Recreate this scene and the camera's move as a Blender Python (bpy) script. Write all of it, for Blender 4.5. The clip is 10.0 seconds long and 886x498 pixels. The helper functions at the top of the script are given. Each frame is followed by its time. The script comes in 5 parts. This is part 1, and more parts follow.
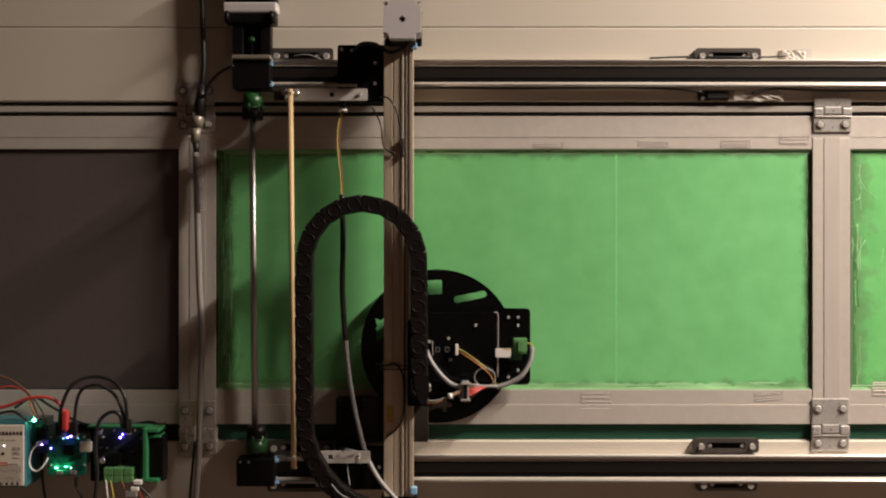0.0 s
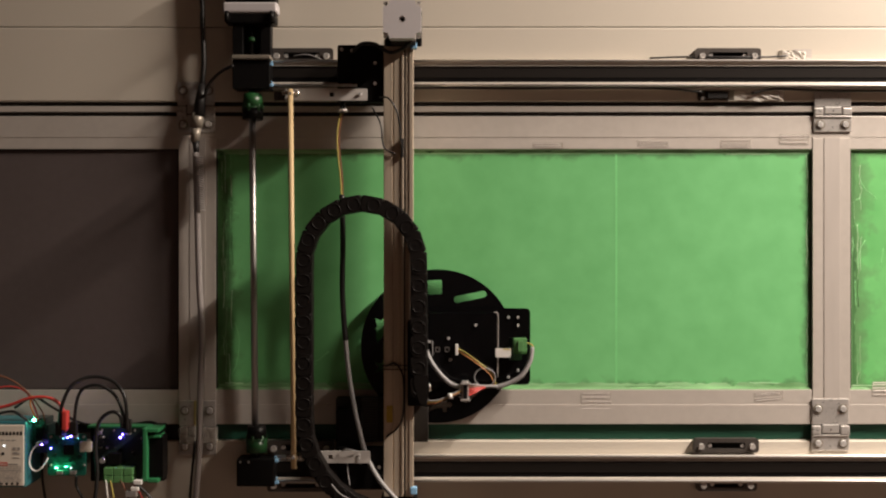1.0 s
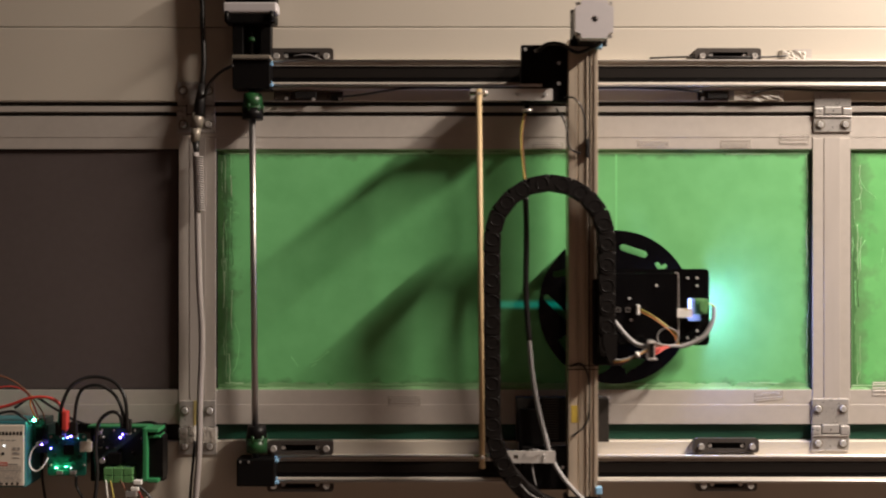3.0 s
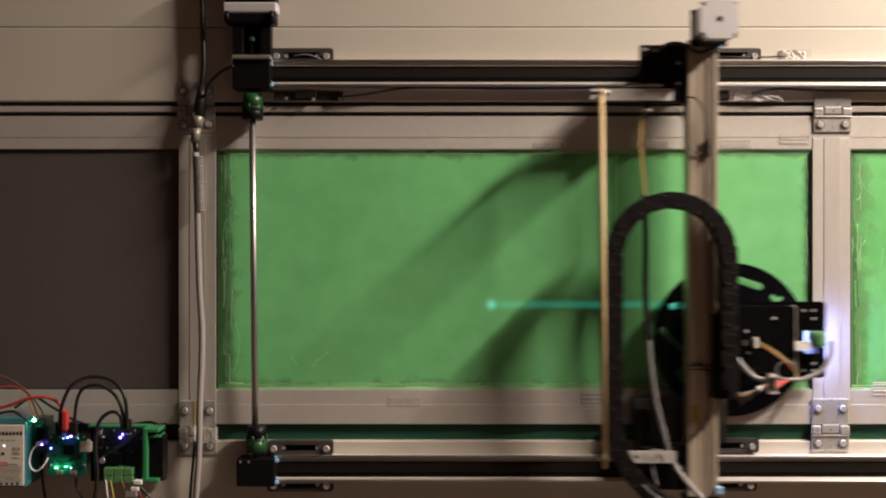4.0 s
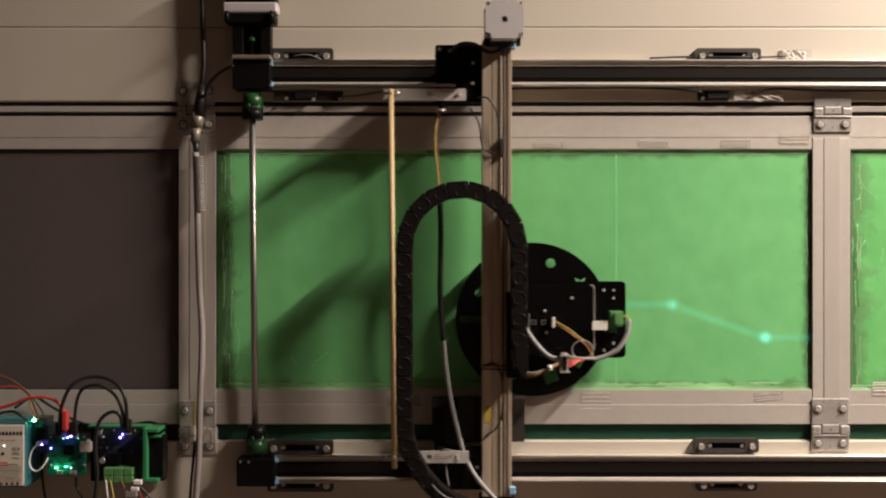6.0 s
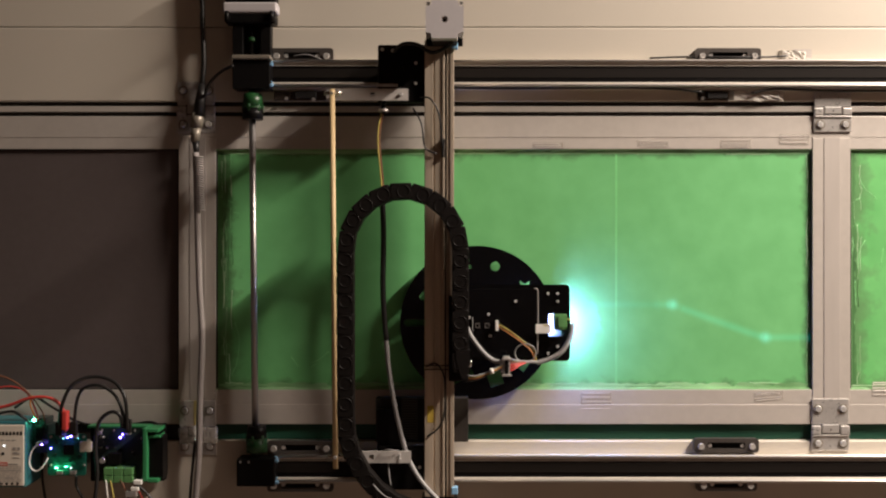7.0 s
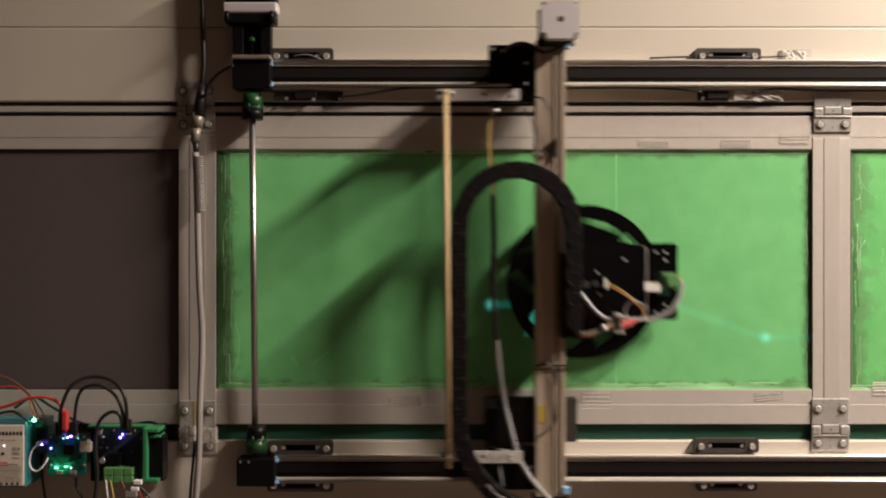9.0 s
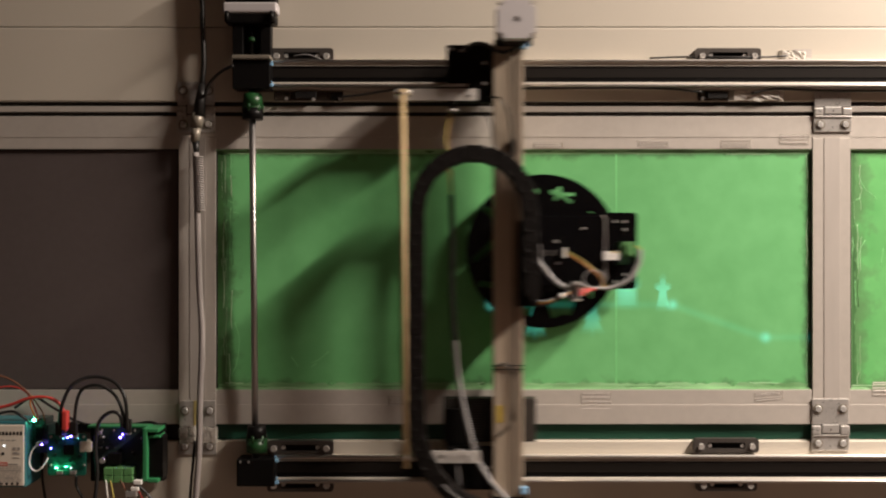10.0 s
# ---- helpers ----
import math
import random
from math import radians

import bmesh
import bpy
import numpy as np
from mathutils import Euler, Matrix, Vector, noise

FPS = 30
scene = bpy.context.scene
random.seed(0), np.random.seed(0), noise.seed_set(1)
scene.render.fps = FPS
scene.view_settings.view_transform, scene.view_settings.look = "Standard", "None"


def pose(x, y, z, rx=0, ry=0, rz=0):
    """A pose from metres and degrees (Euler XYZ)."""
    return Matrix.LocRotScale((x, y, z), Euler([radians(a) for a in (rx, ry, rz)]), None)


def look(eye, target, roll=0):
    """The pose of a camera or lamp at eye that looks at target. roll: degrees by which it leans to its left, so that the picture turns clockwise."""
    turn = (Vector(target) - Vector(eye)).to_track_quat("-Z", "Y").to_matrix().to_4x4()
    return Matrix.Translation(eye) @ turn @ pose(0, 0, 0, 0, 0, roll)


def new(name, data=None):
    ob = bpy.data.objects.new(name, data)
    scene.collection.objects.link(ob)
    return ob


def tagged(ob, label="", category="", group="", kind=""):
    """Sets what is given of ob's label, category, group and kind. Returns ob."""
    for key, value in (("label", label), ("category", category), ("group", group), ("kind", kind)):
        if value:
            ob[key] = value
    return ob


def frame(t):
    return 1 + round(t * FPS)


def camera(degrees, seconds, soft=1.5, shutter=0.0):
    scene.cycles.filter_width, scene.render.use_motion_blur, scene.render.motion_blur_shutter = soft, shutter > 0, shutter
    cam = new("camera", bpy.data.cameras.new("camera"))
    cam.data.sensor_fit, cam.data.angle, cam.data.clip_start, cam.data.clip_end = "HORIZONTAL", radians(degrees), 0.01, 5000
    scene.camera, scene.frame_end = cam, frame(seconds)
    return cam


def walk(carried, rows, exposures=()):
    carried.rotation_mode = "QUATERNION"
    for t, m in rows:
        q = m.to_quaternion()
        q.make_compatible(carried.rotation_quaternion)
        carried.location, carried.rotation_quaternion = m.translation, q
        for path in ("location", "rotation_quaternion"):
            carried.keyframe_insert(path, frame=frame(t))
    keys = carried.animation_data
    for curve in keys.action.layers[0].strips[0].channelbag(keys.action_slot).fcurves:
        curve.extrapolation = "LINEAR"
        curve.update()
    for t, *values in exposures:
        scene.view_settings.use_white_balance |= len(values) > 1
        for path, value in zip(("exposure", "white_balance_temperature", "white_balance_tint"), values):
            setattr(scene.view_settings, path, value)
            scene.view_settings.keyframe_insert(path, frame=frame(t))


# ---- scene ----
cam = camera(48.27, 10.0, soft=2.1, shutter=0.8)
EYE = (0, -1.622, 1.30)
walk(cam, [(0, look(EYE, (0, 0, 1.30))), (10, look(EYE, (0, 0, 1.30)))])
scene.view_settings.exposure = 0.0

# room light: one warm tube high to the side of the door
world = bpy.data.worlds.new("room_dark")
scene.world = world
world.use_nodes = True
world.node_tree.nodes["Background"].inputs[0].default_value = (1.0, 0.55, 0.38, 1)
world.node_tree.nodes["Background"].inputs[1].default_value = 0.022
# a ceiling tube that runs from the door into the room
lamp = new("ceiling_tube", bpy.data.lights.new("ceiling_tube", "AREA"))
lamp.data.shape, lamp.data.size, lamp.data.size_y = "RECTANGLE", 0.90, 0.07
lamp.data.energy, lamp.data.color, lamp.data.spread = 208, (1.0, 0.855, 0.735), radians(170)
lamp.matrix_world = look((1.90, -0.82, 2.98), (1.86, -0.82, 1.48))


# ---- materials ----
def mat(name, color, rough=0.5, metal=0.0, vary=0.12, grain=60.0, bump=0.0, second=None, blotch=4.0, stretch=(1, 1, 1), spec=0.5):
    """Colour with variation at two scales, and fine relief."""
    m = bpy.data.materials.new(name)
    m.use_nodes = True
    nt = m.node_tree
    b = nt.nodes["Principled BSDF"]
    co = nt.nodes.new("ShaderNodeTexCoord")
    mp = nt.nodes.new("ShaderNodeMapping")
    mp.inputs["Scale"].default_value = stretch
    nt.links.new(co.outputs["Object"], mp.inputs[0])
    fine = nt.nodes.new("ShaderNodeTexNoise")
    fine.inputs["Scale"].default_value, fine.inputs["Detail"].default_value = grain, 5
    big = nt.nodes.new("ShaderNodeTexNoise")
    big.inputs["Scale"].default_value, big.inputs["Detail"].default_value = blotch, 3
    for n in (fine, big):
        nt.links.new(mp.outputs[0], n.inputs["Vector"])
    add = nt.nodes.new("ShaderNodeMath")
    add.operation = "ADD"
    nt.links.new(fine.outputs["Fac"], add.inputs[0])
    nt.links.new(big.outputs["Fac"], add.inputs[1])
    ramp = nt.nodes.new("ShaderNodeValToRGB")
    lo = [c * (1 - vary) for c in color]
    hi = list(second) if second else [min(1, c * (1 + vary)) for c in color]
    ramp.color_ramp.elements[0].color, ramp.color_ramp.elements[1].color = (*lo, 1), (*hi, 1)
    ramp.color_ramp.elements[0].position, ramp.color_ramp.elements[1].position = 0.3, 0.7
    half = nt.nodes.new("ShaderNodeMath")
    half.operation = "MULTIPLY"
    half.inputs[1].default_value = 0.5
    nt.links.new(add.outputs[0], half.inputs[0])
    nt.links.new(half.outputs[0], ramp.inputs[0])
    nt.links.new(ramp.outputs[0], b.inputs["Base Color"])
    b.inputs["Metallic"].default_value = metal
    b.inputs["Specular IOR Level"].default_value = spec
    rr = nt.nodes.new("ShaderNodeMapRange")
    rr.inputs["To Min"].default_value, rr.inputs["To Max"].default_value = max(0.03, rough - 0.1), min(1, rough + 0.1)
    nt.links.new(fine.outputs["Fac"], rr.inputs["Value"])
    nt.links.new(rr.outputs[0], b.inputs["Roughness"])
    if bump:
        bp = nt.nodes.new("ShaderNodeBump")
        bp.inputs["Strength"].default_value, bp.inputs["Distance"].default_value = bump, 0.002
        nt.links.new(fine.outputs["Fac"], bp.inputs["Height"])
        nt.links.new(bp.outputs[0], b.inputs["Normal"])
    return m


def lit(name, color, strength):
    m = bpy.data.materials.new(name)
    m.use_nodes = True
    b = m.node_tree.nodes["Principled BSDF"]
    b.inputs["Base Color"].default_value = (0.02, 0.02, 0.02, 1)
    b.inputs["Emission Color"].default_value, b.inputs["Emission Strength"].default_value = (*color, 1), strength
    return m


def afterglow(name, color, strength, half_x, half_z, power=2.0):
    """Phosphor afterglow that thins out towards the rim of its patch."""
    m = bpy.data.materials.new(name)
    m.use_nodes = True
    nt = m.node_tree
    nt.nodes.clear()
    out = nt.nodes.new("ShaderNodeOutputMaterial")
    co = nt.nodes.new("ShaderNodeTexCoord")
    mp = nt.nodes.new("ShaderNodeMapping")
    mp.inputs["Scale"].default_value = (1 / half_x if half_x else 0, 0, 1 / half_z)
    ln = nt.nodes.new("ShaderNodeVectorMath")
    ln.operation = "LENGTH"
    nt.links.new(co.outputs["Object"], mp.inputs[0])
    nt.links.new(mp.outputs[0], ln.inputs[0])
    rg = nt.nodes.new("ShaderNodeMapRange")
    rg.interpolation_type = "SMOOTHSTEP"
    rg.inputs["From Min"].default_value, rg.inputs["From Max"].default_value = 1, 0
    nt.links.new(ln.outputs["Value"], rg.inputs["Value"])
    pw = nt.nodes.new("ShaderNodeMath")
    pw.operation = "POWER"
    pw.inputs[1].default_value = power
    nt.links.new(rg.outputs[0], pw.inputs[0])
    ml = nt.nodes.new("ShaderNodeMath")
    ml.operation = "MULTIPLY"
    ml.inputs[1].default_value = strength
    nt.links.new(pw.outputs[0], ml.inputs[0])
    em = nt.nodes.new("ShaderNodeEmission")
    em.inputs[0].default_value = (*color, 1)
    nt.links.new(ml.outputs[0], em.inputs[1])
    tr = nt.nodes.new("ShaderNodeBsdfTransparent")
    ad = nt.nodes.new("ShaderNodeAddShader")
    nt.links.new(em.outputs[0], ad.inputs[0])
    nt.links.new(tr.outputs[0], ad.inputs[1])
    nt.links.new(ad.outputs[0], out.inputs[0])
    return m


# diffuser added in the plate's hole: dims the LED's light, shows it white
DIFFUSER = bpy.data.materials.new("led_hole_diffuser")
DIFFUSER.use_nodes = True
_n = DIFFUSER.node_tree.nodes
_n.clear()
_t, _o = _n.new("ShaderNodeBsdfTranslucent"), _n.new("ShaderNodeOutputMaterial")
_t.inputs[0].default_value = (0.22, 0.22, 0.22, 1)
DIFFUSER.node_tree.links.new(_t.outputs[0], _o.inputs[0])
CREAM = mat("cream_door_paint", (0.60, 0.55, 0.47), 0.45, vary=0.05, grain=500, bump=0.03, blotch=3)
ALU = mat("anodised_aluminium", (0.55, 0.507, 0.462), 0.45, 0.2, vary=0.06, grain=90, bump=0.05, stretch=(1, 1, 1))
RAILALU = mat("extruded_aluminium", (0.58, 0.53, 0.47), 0.42, 0.2, vary=0.06, grain=120, stretch=(0.05, 1, 1))
BEAMALU = mat("brushed_beam_aluminium", (0.58, 0.49, 0.385), 0.36, 0.5, vary=0.35, grain=90, stretch=(1, 1, 0.06), blotch=9)
STEEL = mat("polished_steel", (0.66, 0.62, 0.58), 0.24, 1.0, vary=0.05, grain=200, stretch=(1, 1, 0.01))
SHAFTSTEEL = mat("ground_shaft_steel", (0.44, 0.42, 0.41), 0.42, 1.0, vary=0.08, grain=200, stretch=(1, 1, 0.01))
ZINC = mat("zinc_plated_steel", (0.62, 0.59, 0.57), 0.30, 0.7, vary=0.12, grain=160, blotch=20)
STRAP = mat("pale_aluminium_strap", (0.56, 0.53, 0.50), 0.42, 0.25, vary=0.08, grain=120)
BRIGHTSCREW = mat("bright_screw_steel", (0.80, 0.79, 0.78), 0.25, 0.45, vary=0.1, grain=200)
PRINT = mat("grey_print", (0.34, 0.31, 0.28), 0.6, vary=0.1, grain=100)
ALUBAND = mat("matt_aluminium_band", (0.47, 0.43, 0.395), 0.55, 0.15, vary=0.06, grain=90, stretch=(1, 1, 0.1))
HINGEZ = mat("dull_zinc_sheet", (0.58, 0.555, 0.53), 0.30, 0.5, vary=0.12, grain=160, blotch=20)
CASTGREY = mat("cast_motor_grey", (0.60, 0.57, 0.58), 0.45, 0.2, vary=0.04, grain=300)
DULLCOLLAR = mat("dull_nickel", (0.25, 0.22, 0.18), 0.42, 0.3, vary=0.15, grain=150)
OLDTAPE = mat("yellowed_tape", (0.40, 0.32, 0.13), 0.45, vary=0.2, grain=120)
BLACK = mat("black_anodised", (0.005, 0.0045, 0.0045), 0.42, 0.0, vary=0.3, grain=200, spec=0.17)
ACRYL = mat("black_acrylic", (0.003, 0.003, 0.0035), 0.13, 0.0, vary=0.3, grain=40, spec=0.25)
CHAINBLK = mat("black_nylon", (0.007, 0.0055, 0.005), 0.52, vary=0.25, grain=300, bump=0.05, spec=0.17)
RUBBER = mat("black_rubber", (0.010, 0.009, 0.009), 0.45, vary=0.2, grain=200)
BELT = mat("black_belt", (0.010, 0.0075, 0.006), 0.7, vary=0.2, grain=300, stretch=(0.1, 1, 1), spec=0.15)
GREEN = mat("green_phosphor_paint", (0.168, 0.535, 0.196), 0.5, vary=0.10, grain=25, bump=0.12, second=(0.208, 0.610, 0.240), blotch=5, spec=0.3)


def grimy_rim(m, x0, x1, z0, z1, dirt, width):
    """Grey dirt and thin paint that creep in from the sheet's rim, uneven in depth."""
    nt = m.node_tree
    b = nt.nodes["Principled BSDF"]
    paint = b.inputs["Base Color"].links[0].from_socket

    def op(kind, p, q):
        n = nt.nodes.new("ShaderNodeMath")
        n.operation = kind
        for k, v in enumerate((p, q)):
            if isinstance(v, (int, float)):
                n.inputs[k].default_value = v
            else:
                nt.links.new(v, n.inputs[k])
        return n.outputs[0]
    co = nt.nodes.new("ShaderNodeTexCoord")
    sp = nt.nodes.new("ShaderNodeSeparateXYZ")
    nt.links.new(co.outputs["Object"], sp.inputs[0])
    x, z = sp.outputs["X"], sp.outputs["Z"]
    near = op("MINIMUM", op("MINIMUM", op("MULTIPLY", op("SUBTRACT", x, x0), 0.42), op("SUBTRACT", x1, x)), op("MINIMUM", op("SUBTRACT", z, z0), op("SUBTRACT", z1, z)))
    ns = nt.nodes.new("ShaderNodeTexNoise")
    ns.inputs["Scale"].default_value, ns.inputs["Detail"].default_value = 45, 6
    nt.links.new(co.outputs["Object"], ns.inputs["Vector"])
    depth = op("MULTIPLY", op("POWER", ns.outputs["Fac"], 1.6), width * 3)
    rg = nt.nodes.new("ShaderNodeMapRange")
    rg.interpolation_type = "SMOOTHSTEP"
    rg.inputs["From Min"].default_value, rg.inputs["From Max"].default_value = 1, 0
    rg.inputs["To Max"].default_value = 0.8
    nt.links.new(op("DIVIDE", near, depth), rg.inputs["Value"])
    mx = nt.nodes.new("ShaderNodeMix")
    mx.data_type = "RGBA"
    nt.links.new(rg.outputs[0], mx.inputs[0])
    nt.links.new(paint, mx.inputs[6])
    mx.inputs[7].default_value = (*dirt, 1)
    nt.links.new(mx.outputs[2], b.inputs["Base Color"])


grimy_rim(GREEN, -0.3703, 0.6024, 1.0706, 1.463, (0.075, 0.115, 0.055), 0.017)
GREENSIDE = mat("green_phosphor_paint_streaked", (0.150, 0.52, 0.162), 0.5, vary=0.14, grain=25, bump=0.12, second=(0.19, 0.60, 0.20), blotch=9, spec=0.3)
grimy_rim(GREENSIDE, 0.6641, 2.2, 1.0706, 1.463, (0.12, 0.22, 0.10), 0.020)
THINPAINT = mat("thin_dirty_green_paint", (0.05, 0.15, 0.05), 0.5, vary=0.3, grain=60, second=(0.12, 0.34, 0.11), blotch=20, stretch=(1, 1, 0.2))
RIBGREY = mat("dark_grey_ribs", (0.07, 0.062, 0.058), 0.5, vary=0.15, grain=150)
BOXGREY = mat("matt_dark_grey_box", (0.032, 0.028, 0.025), 0.6, vary=0.2, grain=200, spec=0.2)
STICKER = mat("faded_yellow_sticker", (0.52, 0.37, 0.06), 0.55, vary=0.2, grain=120)
SATIN = mat("satin_steel", (0.70, 0.67, 0.64), 0.34, 0.45, vary=0.06, grain=200, stretch=(0.1, 1, 1))
GREENRIM = mat("smeared_green_paint", (0.24, 0.52, 0.22), 0.5, vary=0.35, grain=60, bump=0.1, second=(0.40, 0.72, 0.38), blotch=30, stretch=(0.25, 1, 1))
SEAM = mat("green_paint_joint", (0.205, 0.635, 0.24), 0.5, vary=0.1, grain=80)
SCRATCH = mat("thin_green_paint", (0.28, 0.72, 0.30), 0.5, vary=0.1, grain=80)
DARKPANE = mat("dark_brown_sheet", (0.105, 0.085, 0.083), 0.55, vary=0.08, grain=80, bump=0.04, blotch=3, spec=0.25)
GASKET = mat("dark_gasket", (0.02, 0.017, 0.014), 0.6, vary=0.2, grain=100)
# green sheet's reflection in the dark gap, put into the gasket's colour
GREENGAP = mat("green_reflection_gasket", (0.012, 0.075, 0.045), 0.5, vary=0.3, grain=40, stretch=(0.3, 1, 1))
WOOD = mat("pale_dowel_wood", (0.58, 0.43, 0.23), 0.55, vary=0.15, grain=120, bump=0.2, stretch=(1, 1, 0.06))
COUPLER = mat("green_coupler_plastic", (0.010, 0.06, 0.015), 0.42, vary=0.15, grain=60)
TEAL = mat("teal_enclosure", (0.03, 0.14, 0.16), 0.45, vary=0.08, grain=150)
OFFWHITE = mat("off_white_label", (0.74, 0.67, 0.57), 0.5, vary=0.06, grain=90)
WHITE = mat("white_plastic", (0.75, 0.73, 0.70), 0.45, vary=0.05, grain=120)
PCB = mat("dark_circuit_board", (0.012, 0.03, 0.03), 0.35, vary=0.4, grain=220, blotch=60, second=(0.018, 0.03, 0.028))
PCBG = mat("teal_circuit_board", (0.004, 0.05, 0.045), 0.35, vary=0.6, grain=240, blotch=70, second=(0.02, 0.19, 0.13))
TERM = mat("green_terminal_plastic", (0.10, 0.25, 0.09), 0.4, vary=0.1, grain=120)
DINGREEN = mat("green_carrier_plastic", (0.03, 0.20, 0.075), 0.45, vary=0.1, grain=120)
GREYCABLE = mat("grey_cable_sheath", (0.25, 0.24, 0.24), 0.5, vary=0.08, grain=150)
CLEARCABLE = mat("translucent_grey_cable", (0.32, 0.29, 0.28), 0.35, vary=0.15, grain=90, stretch=(1, 1, 0.2))
YELLOW = mat("yellow_wire", (0.46, 0.38, 0.10), 0.45, vary=0.1, grain=100)
ORANGE = mat("orange_wire", (0.50, 0.20, 0.06), 0.45, vary=0.1, grain=100)
RED = mat("red_plastic", (0.50, 0.05, 0.04), 0.45, vary=0.1, grain=100)
BROWNW = mat("brown_wire", (0.16, 0.06, 0.03), 0.5, vary=0.1, grain=100)
BLUECAP = mat("light_blue_plastic", (0.25, 0.48, 0.72), 0.45, vary=0.1, grain=100)
TAPE = mat("clear_tape", (0.52, 0.48, 0.45), 0.3, vary=0.12, grain=300, bump=0.5, stretch=(0.02, 1, 1))
WRINKLE = mat("tape_wrinkle", (0.66, 0.61, 0.58), 0.35, vary=0.1, grain=100)
CLEARTAPE = mat("see_through_tape", (0.60, 0.56, 0.50), 0.25, vary=0.12, grain=200, bump=0.4)
CLEARTAPE.node_tree.nodes["Principled BSDF"].inputs["Alpha"].default_value = 0.35
MILKYTAPE = mat("milky_crumpled_tape", (0.70, 0.66, 0.60), 0.25, vary=0.15, grain=150, bump=0.5)
MILKYTAPE.node_tree.nodes["Principled BSDF"].inputs["Alpha"].default_value = 0.6
# unseen surfaces: dark brown chosen to set the fill light's level and warmth
FLOORM = mat("floor_bounce_brown", (0.085, 0.060, 0.048), 0.8, vary=0.15, grain=30, bump=0.3, blotch=2)
WALLBOUNCE = mat("wall_bounce_brown", (0.10, 0.062, 0.048), 0.8, vary=0.06, grain=60, bump=0.2, blotch=2)
LEDBLUE = lit("blue_led", (0.16, 0.10, 1.0), 55)
LEDCYAN = lit("cyan_led", (0.25, 0.9, 1.0), 7)
LEDGREEN = lit("green_led", (0.10, 1.0, 0.50), 40)
LEDBACK = lit("green_backlight_led", (0.06, 1.0, 0.48), 260)
LEDWHITE = lit("white_led", (0.9, 0.95, 1.0), 4)
UVLED = lit("violet_exposure_led", (0.33, 0.43, 1.0), 1600)
DOTGLOW = afterglow("afterglow_dot", (0.20, 0.88, 0.88), 0.29, 0.019, 0.019, 2.3)
LINEGLOW = afterglow("afterglow_line", (0.0, 0.66, 0.58), 0.055, 0, 0.0105, 1.2)
SHAPEGLOW = afterglow("afterglow_shape", (0.16, 0.78, 0.76), 0.155, 0.042, 0.042, 1.0)
SHAPEDIM = afterglow("faded_afterglow_shape", (0.10, 0.76, 0.72), 0.095, 0.042, 0.042, 0.9)


# ---- builders ----
BASE = {}


def thing(name, base, label, category, group="", kind=""):
    ob = new(name)
    ob.empty_display_size = 0.02
    ob.location = base
    BASE[ob.name] = Vector(base)
    return tagged(ob, label, category, group, kind)


def part(name, bm, material, parent=None, label="", base=None):
    b = Vector(base) if base is not None else (BASE[parent.name].copy() if parent else Vector((0, 0, 0)))
    bmesh.ops.translate(bm, verts=bm.verts, vec=-b)
    bmesh.ops.recalc_face_normals(bm, faces=bm.faces)
    me = bpy.data.meshes.new(name)
    bm.to_mesh(me)
    bm.free()
    me.materials.append(material)
    ob = new(name, me)
    if parent:
        ob.parent = parent
        ob.location = b - BASE[parent.name]
    else:
        ob.location = b
    BASE[ob.name] = b
    if label:
        ob["label"] = label
    return ob


def box(bm, x0, x1, y0, y1, z0, z1, bevel=0.0, seg=2):
    r = bmesh.ops.create_cube(bm, size=1, matrix=Matrix.Translation(((x0 + x1) / 2, (y0 + y1) / 2, (z0 + z1) / 2)) @ Matrix.Diagonal((abs(x1 - x0), abs(y1 - y0), abs(z1 - z0), 1)))
    if bevel:
        edges = list({e for v in r["verts"] for e in v.link_edges})
        bmesh.ops.bevel(bm, geom=edges, offset=bevel, segments=seg, affect="EDGES", profile=0.5)
    return bm


def rod(bm, a, b, r, seg=20, r2=None):
    a, b = Vector(a), Vector(b)
    d = b - a
    m = Matrix.Translation((a + b) / 2) @ d.to_track_quat("Z", "Y").to_matrix().to_4x4()
    out = bmesh.ops.create_cone(bm, cap_ends=True, segments=seg, radius1=r, radius2=r if r2 is None else r2, depth=d.length, matrix=m)
    for v in out["verts"]:
        for f in v.link_faces:
            f.smooth = len(f.verts) == 4
    return bm


def smooth_line(pts, n=6):
    p = [Vector(q) for q in pts]
    p = [p[0] * 2 - p[1]] + p + [p[-1] * 2 - p[-2]]
    out = []
    for i in range(1, len(p) - 2):
        for k in range(n):
            t = k / n
            out.append(0.5 * (2 * p[i] + (p[i + 1] - p[i - 1]) * t + (2 * p[i - 1] - 5 * p[i] + 4 * p[i + 1] - p[i + 2]) * t * t
                              + (3 * p[i] - p[i - 1] - 3 * p[i + 1] + p[i + 2]) * t ** 3))
    out.append(p[-2])
    return out


def hose(bm, pts, r, seg=8, n=6):
    line = smooth_line(pts, n)
    rings = []
    up = Vector((0.3, 1, 0.2)).normalized()
    for i, q in enumerate(line):
        d = (line[min(i + 1, len(line) - 1)] - line[max(i - 1, 0)]).normalized()
        s = d.cross(up).normalized()
        u = s.cross(d).normalized()
        rings.append([bm.verts.new(q + r * (s * math.cos(2 * math.pi * k / seg) + u * math.sin(2 * math.pi * k / seg))) for k in range(seg)])
    for a, b in zip(rings, rings[1:]):
        for k in range(seg):
            bm.faces.new((a[k], a[(k + 1) % seg], b[(k + 1) % seg], b[k])).smooth = True
    bm.faces.new(rings[0]), bm.faces.new(rings[-1][::-1])
    return bm


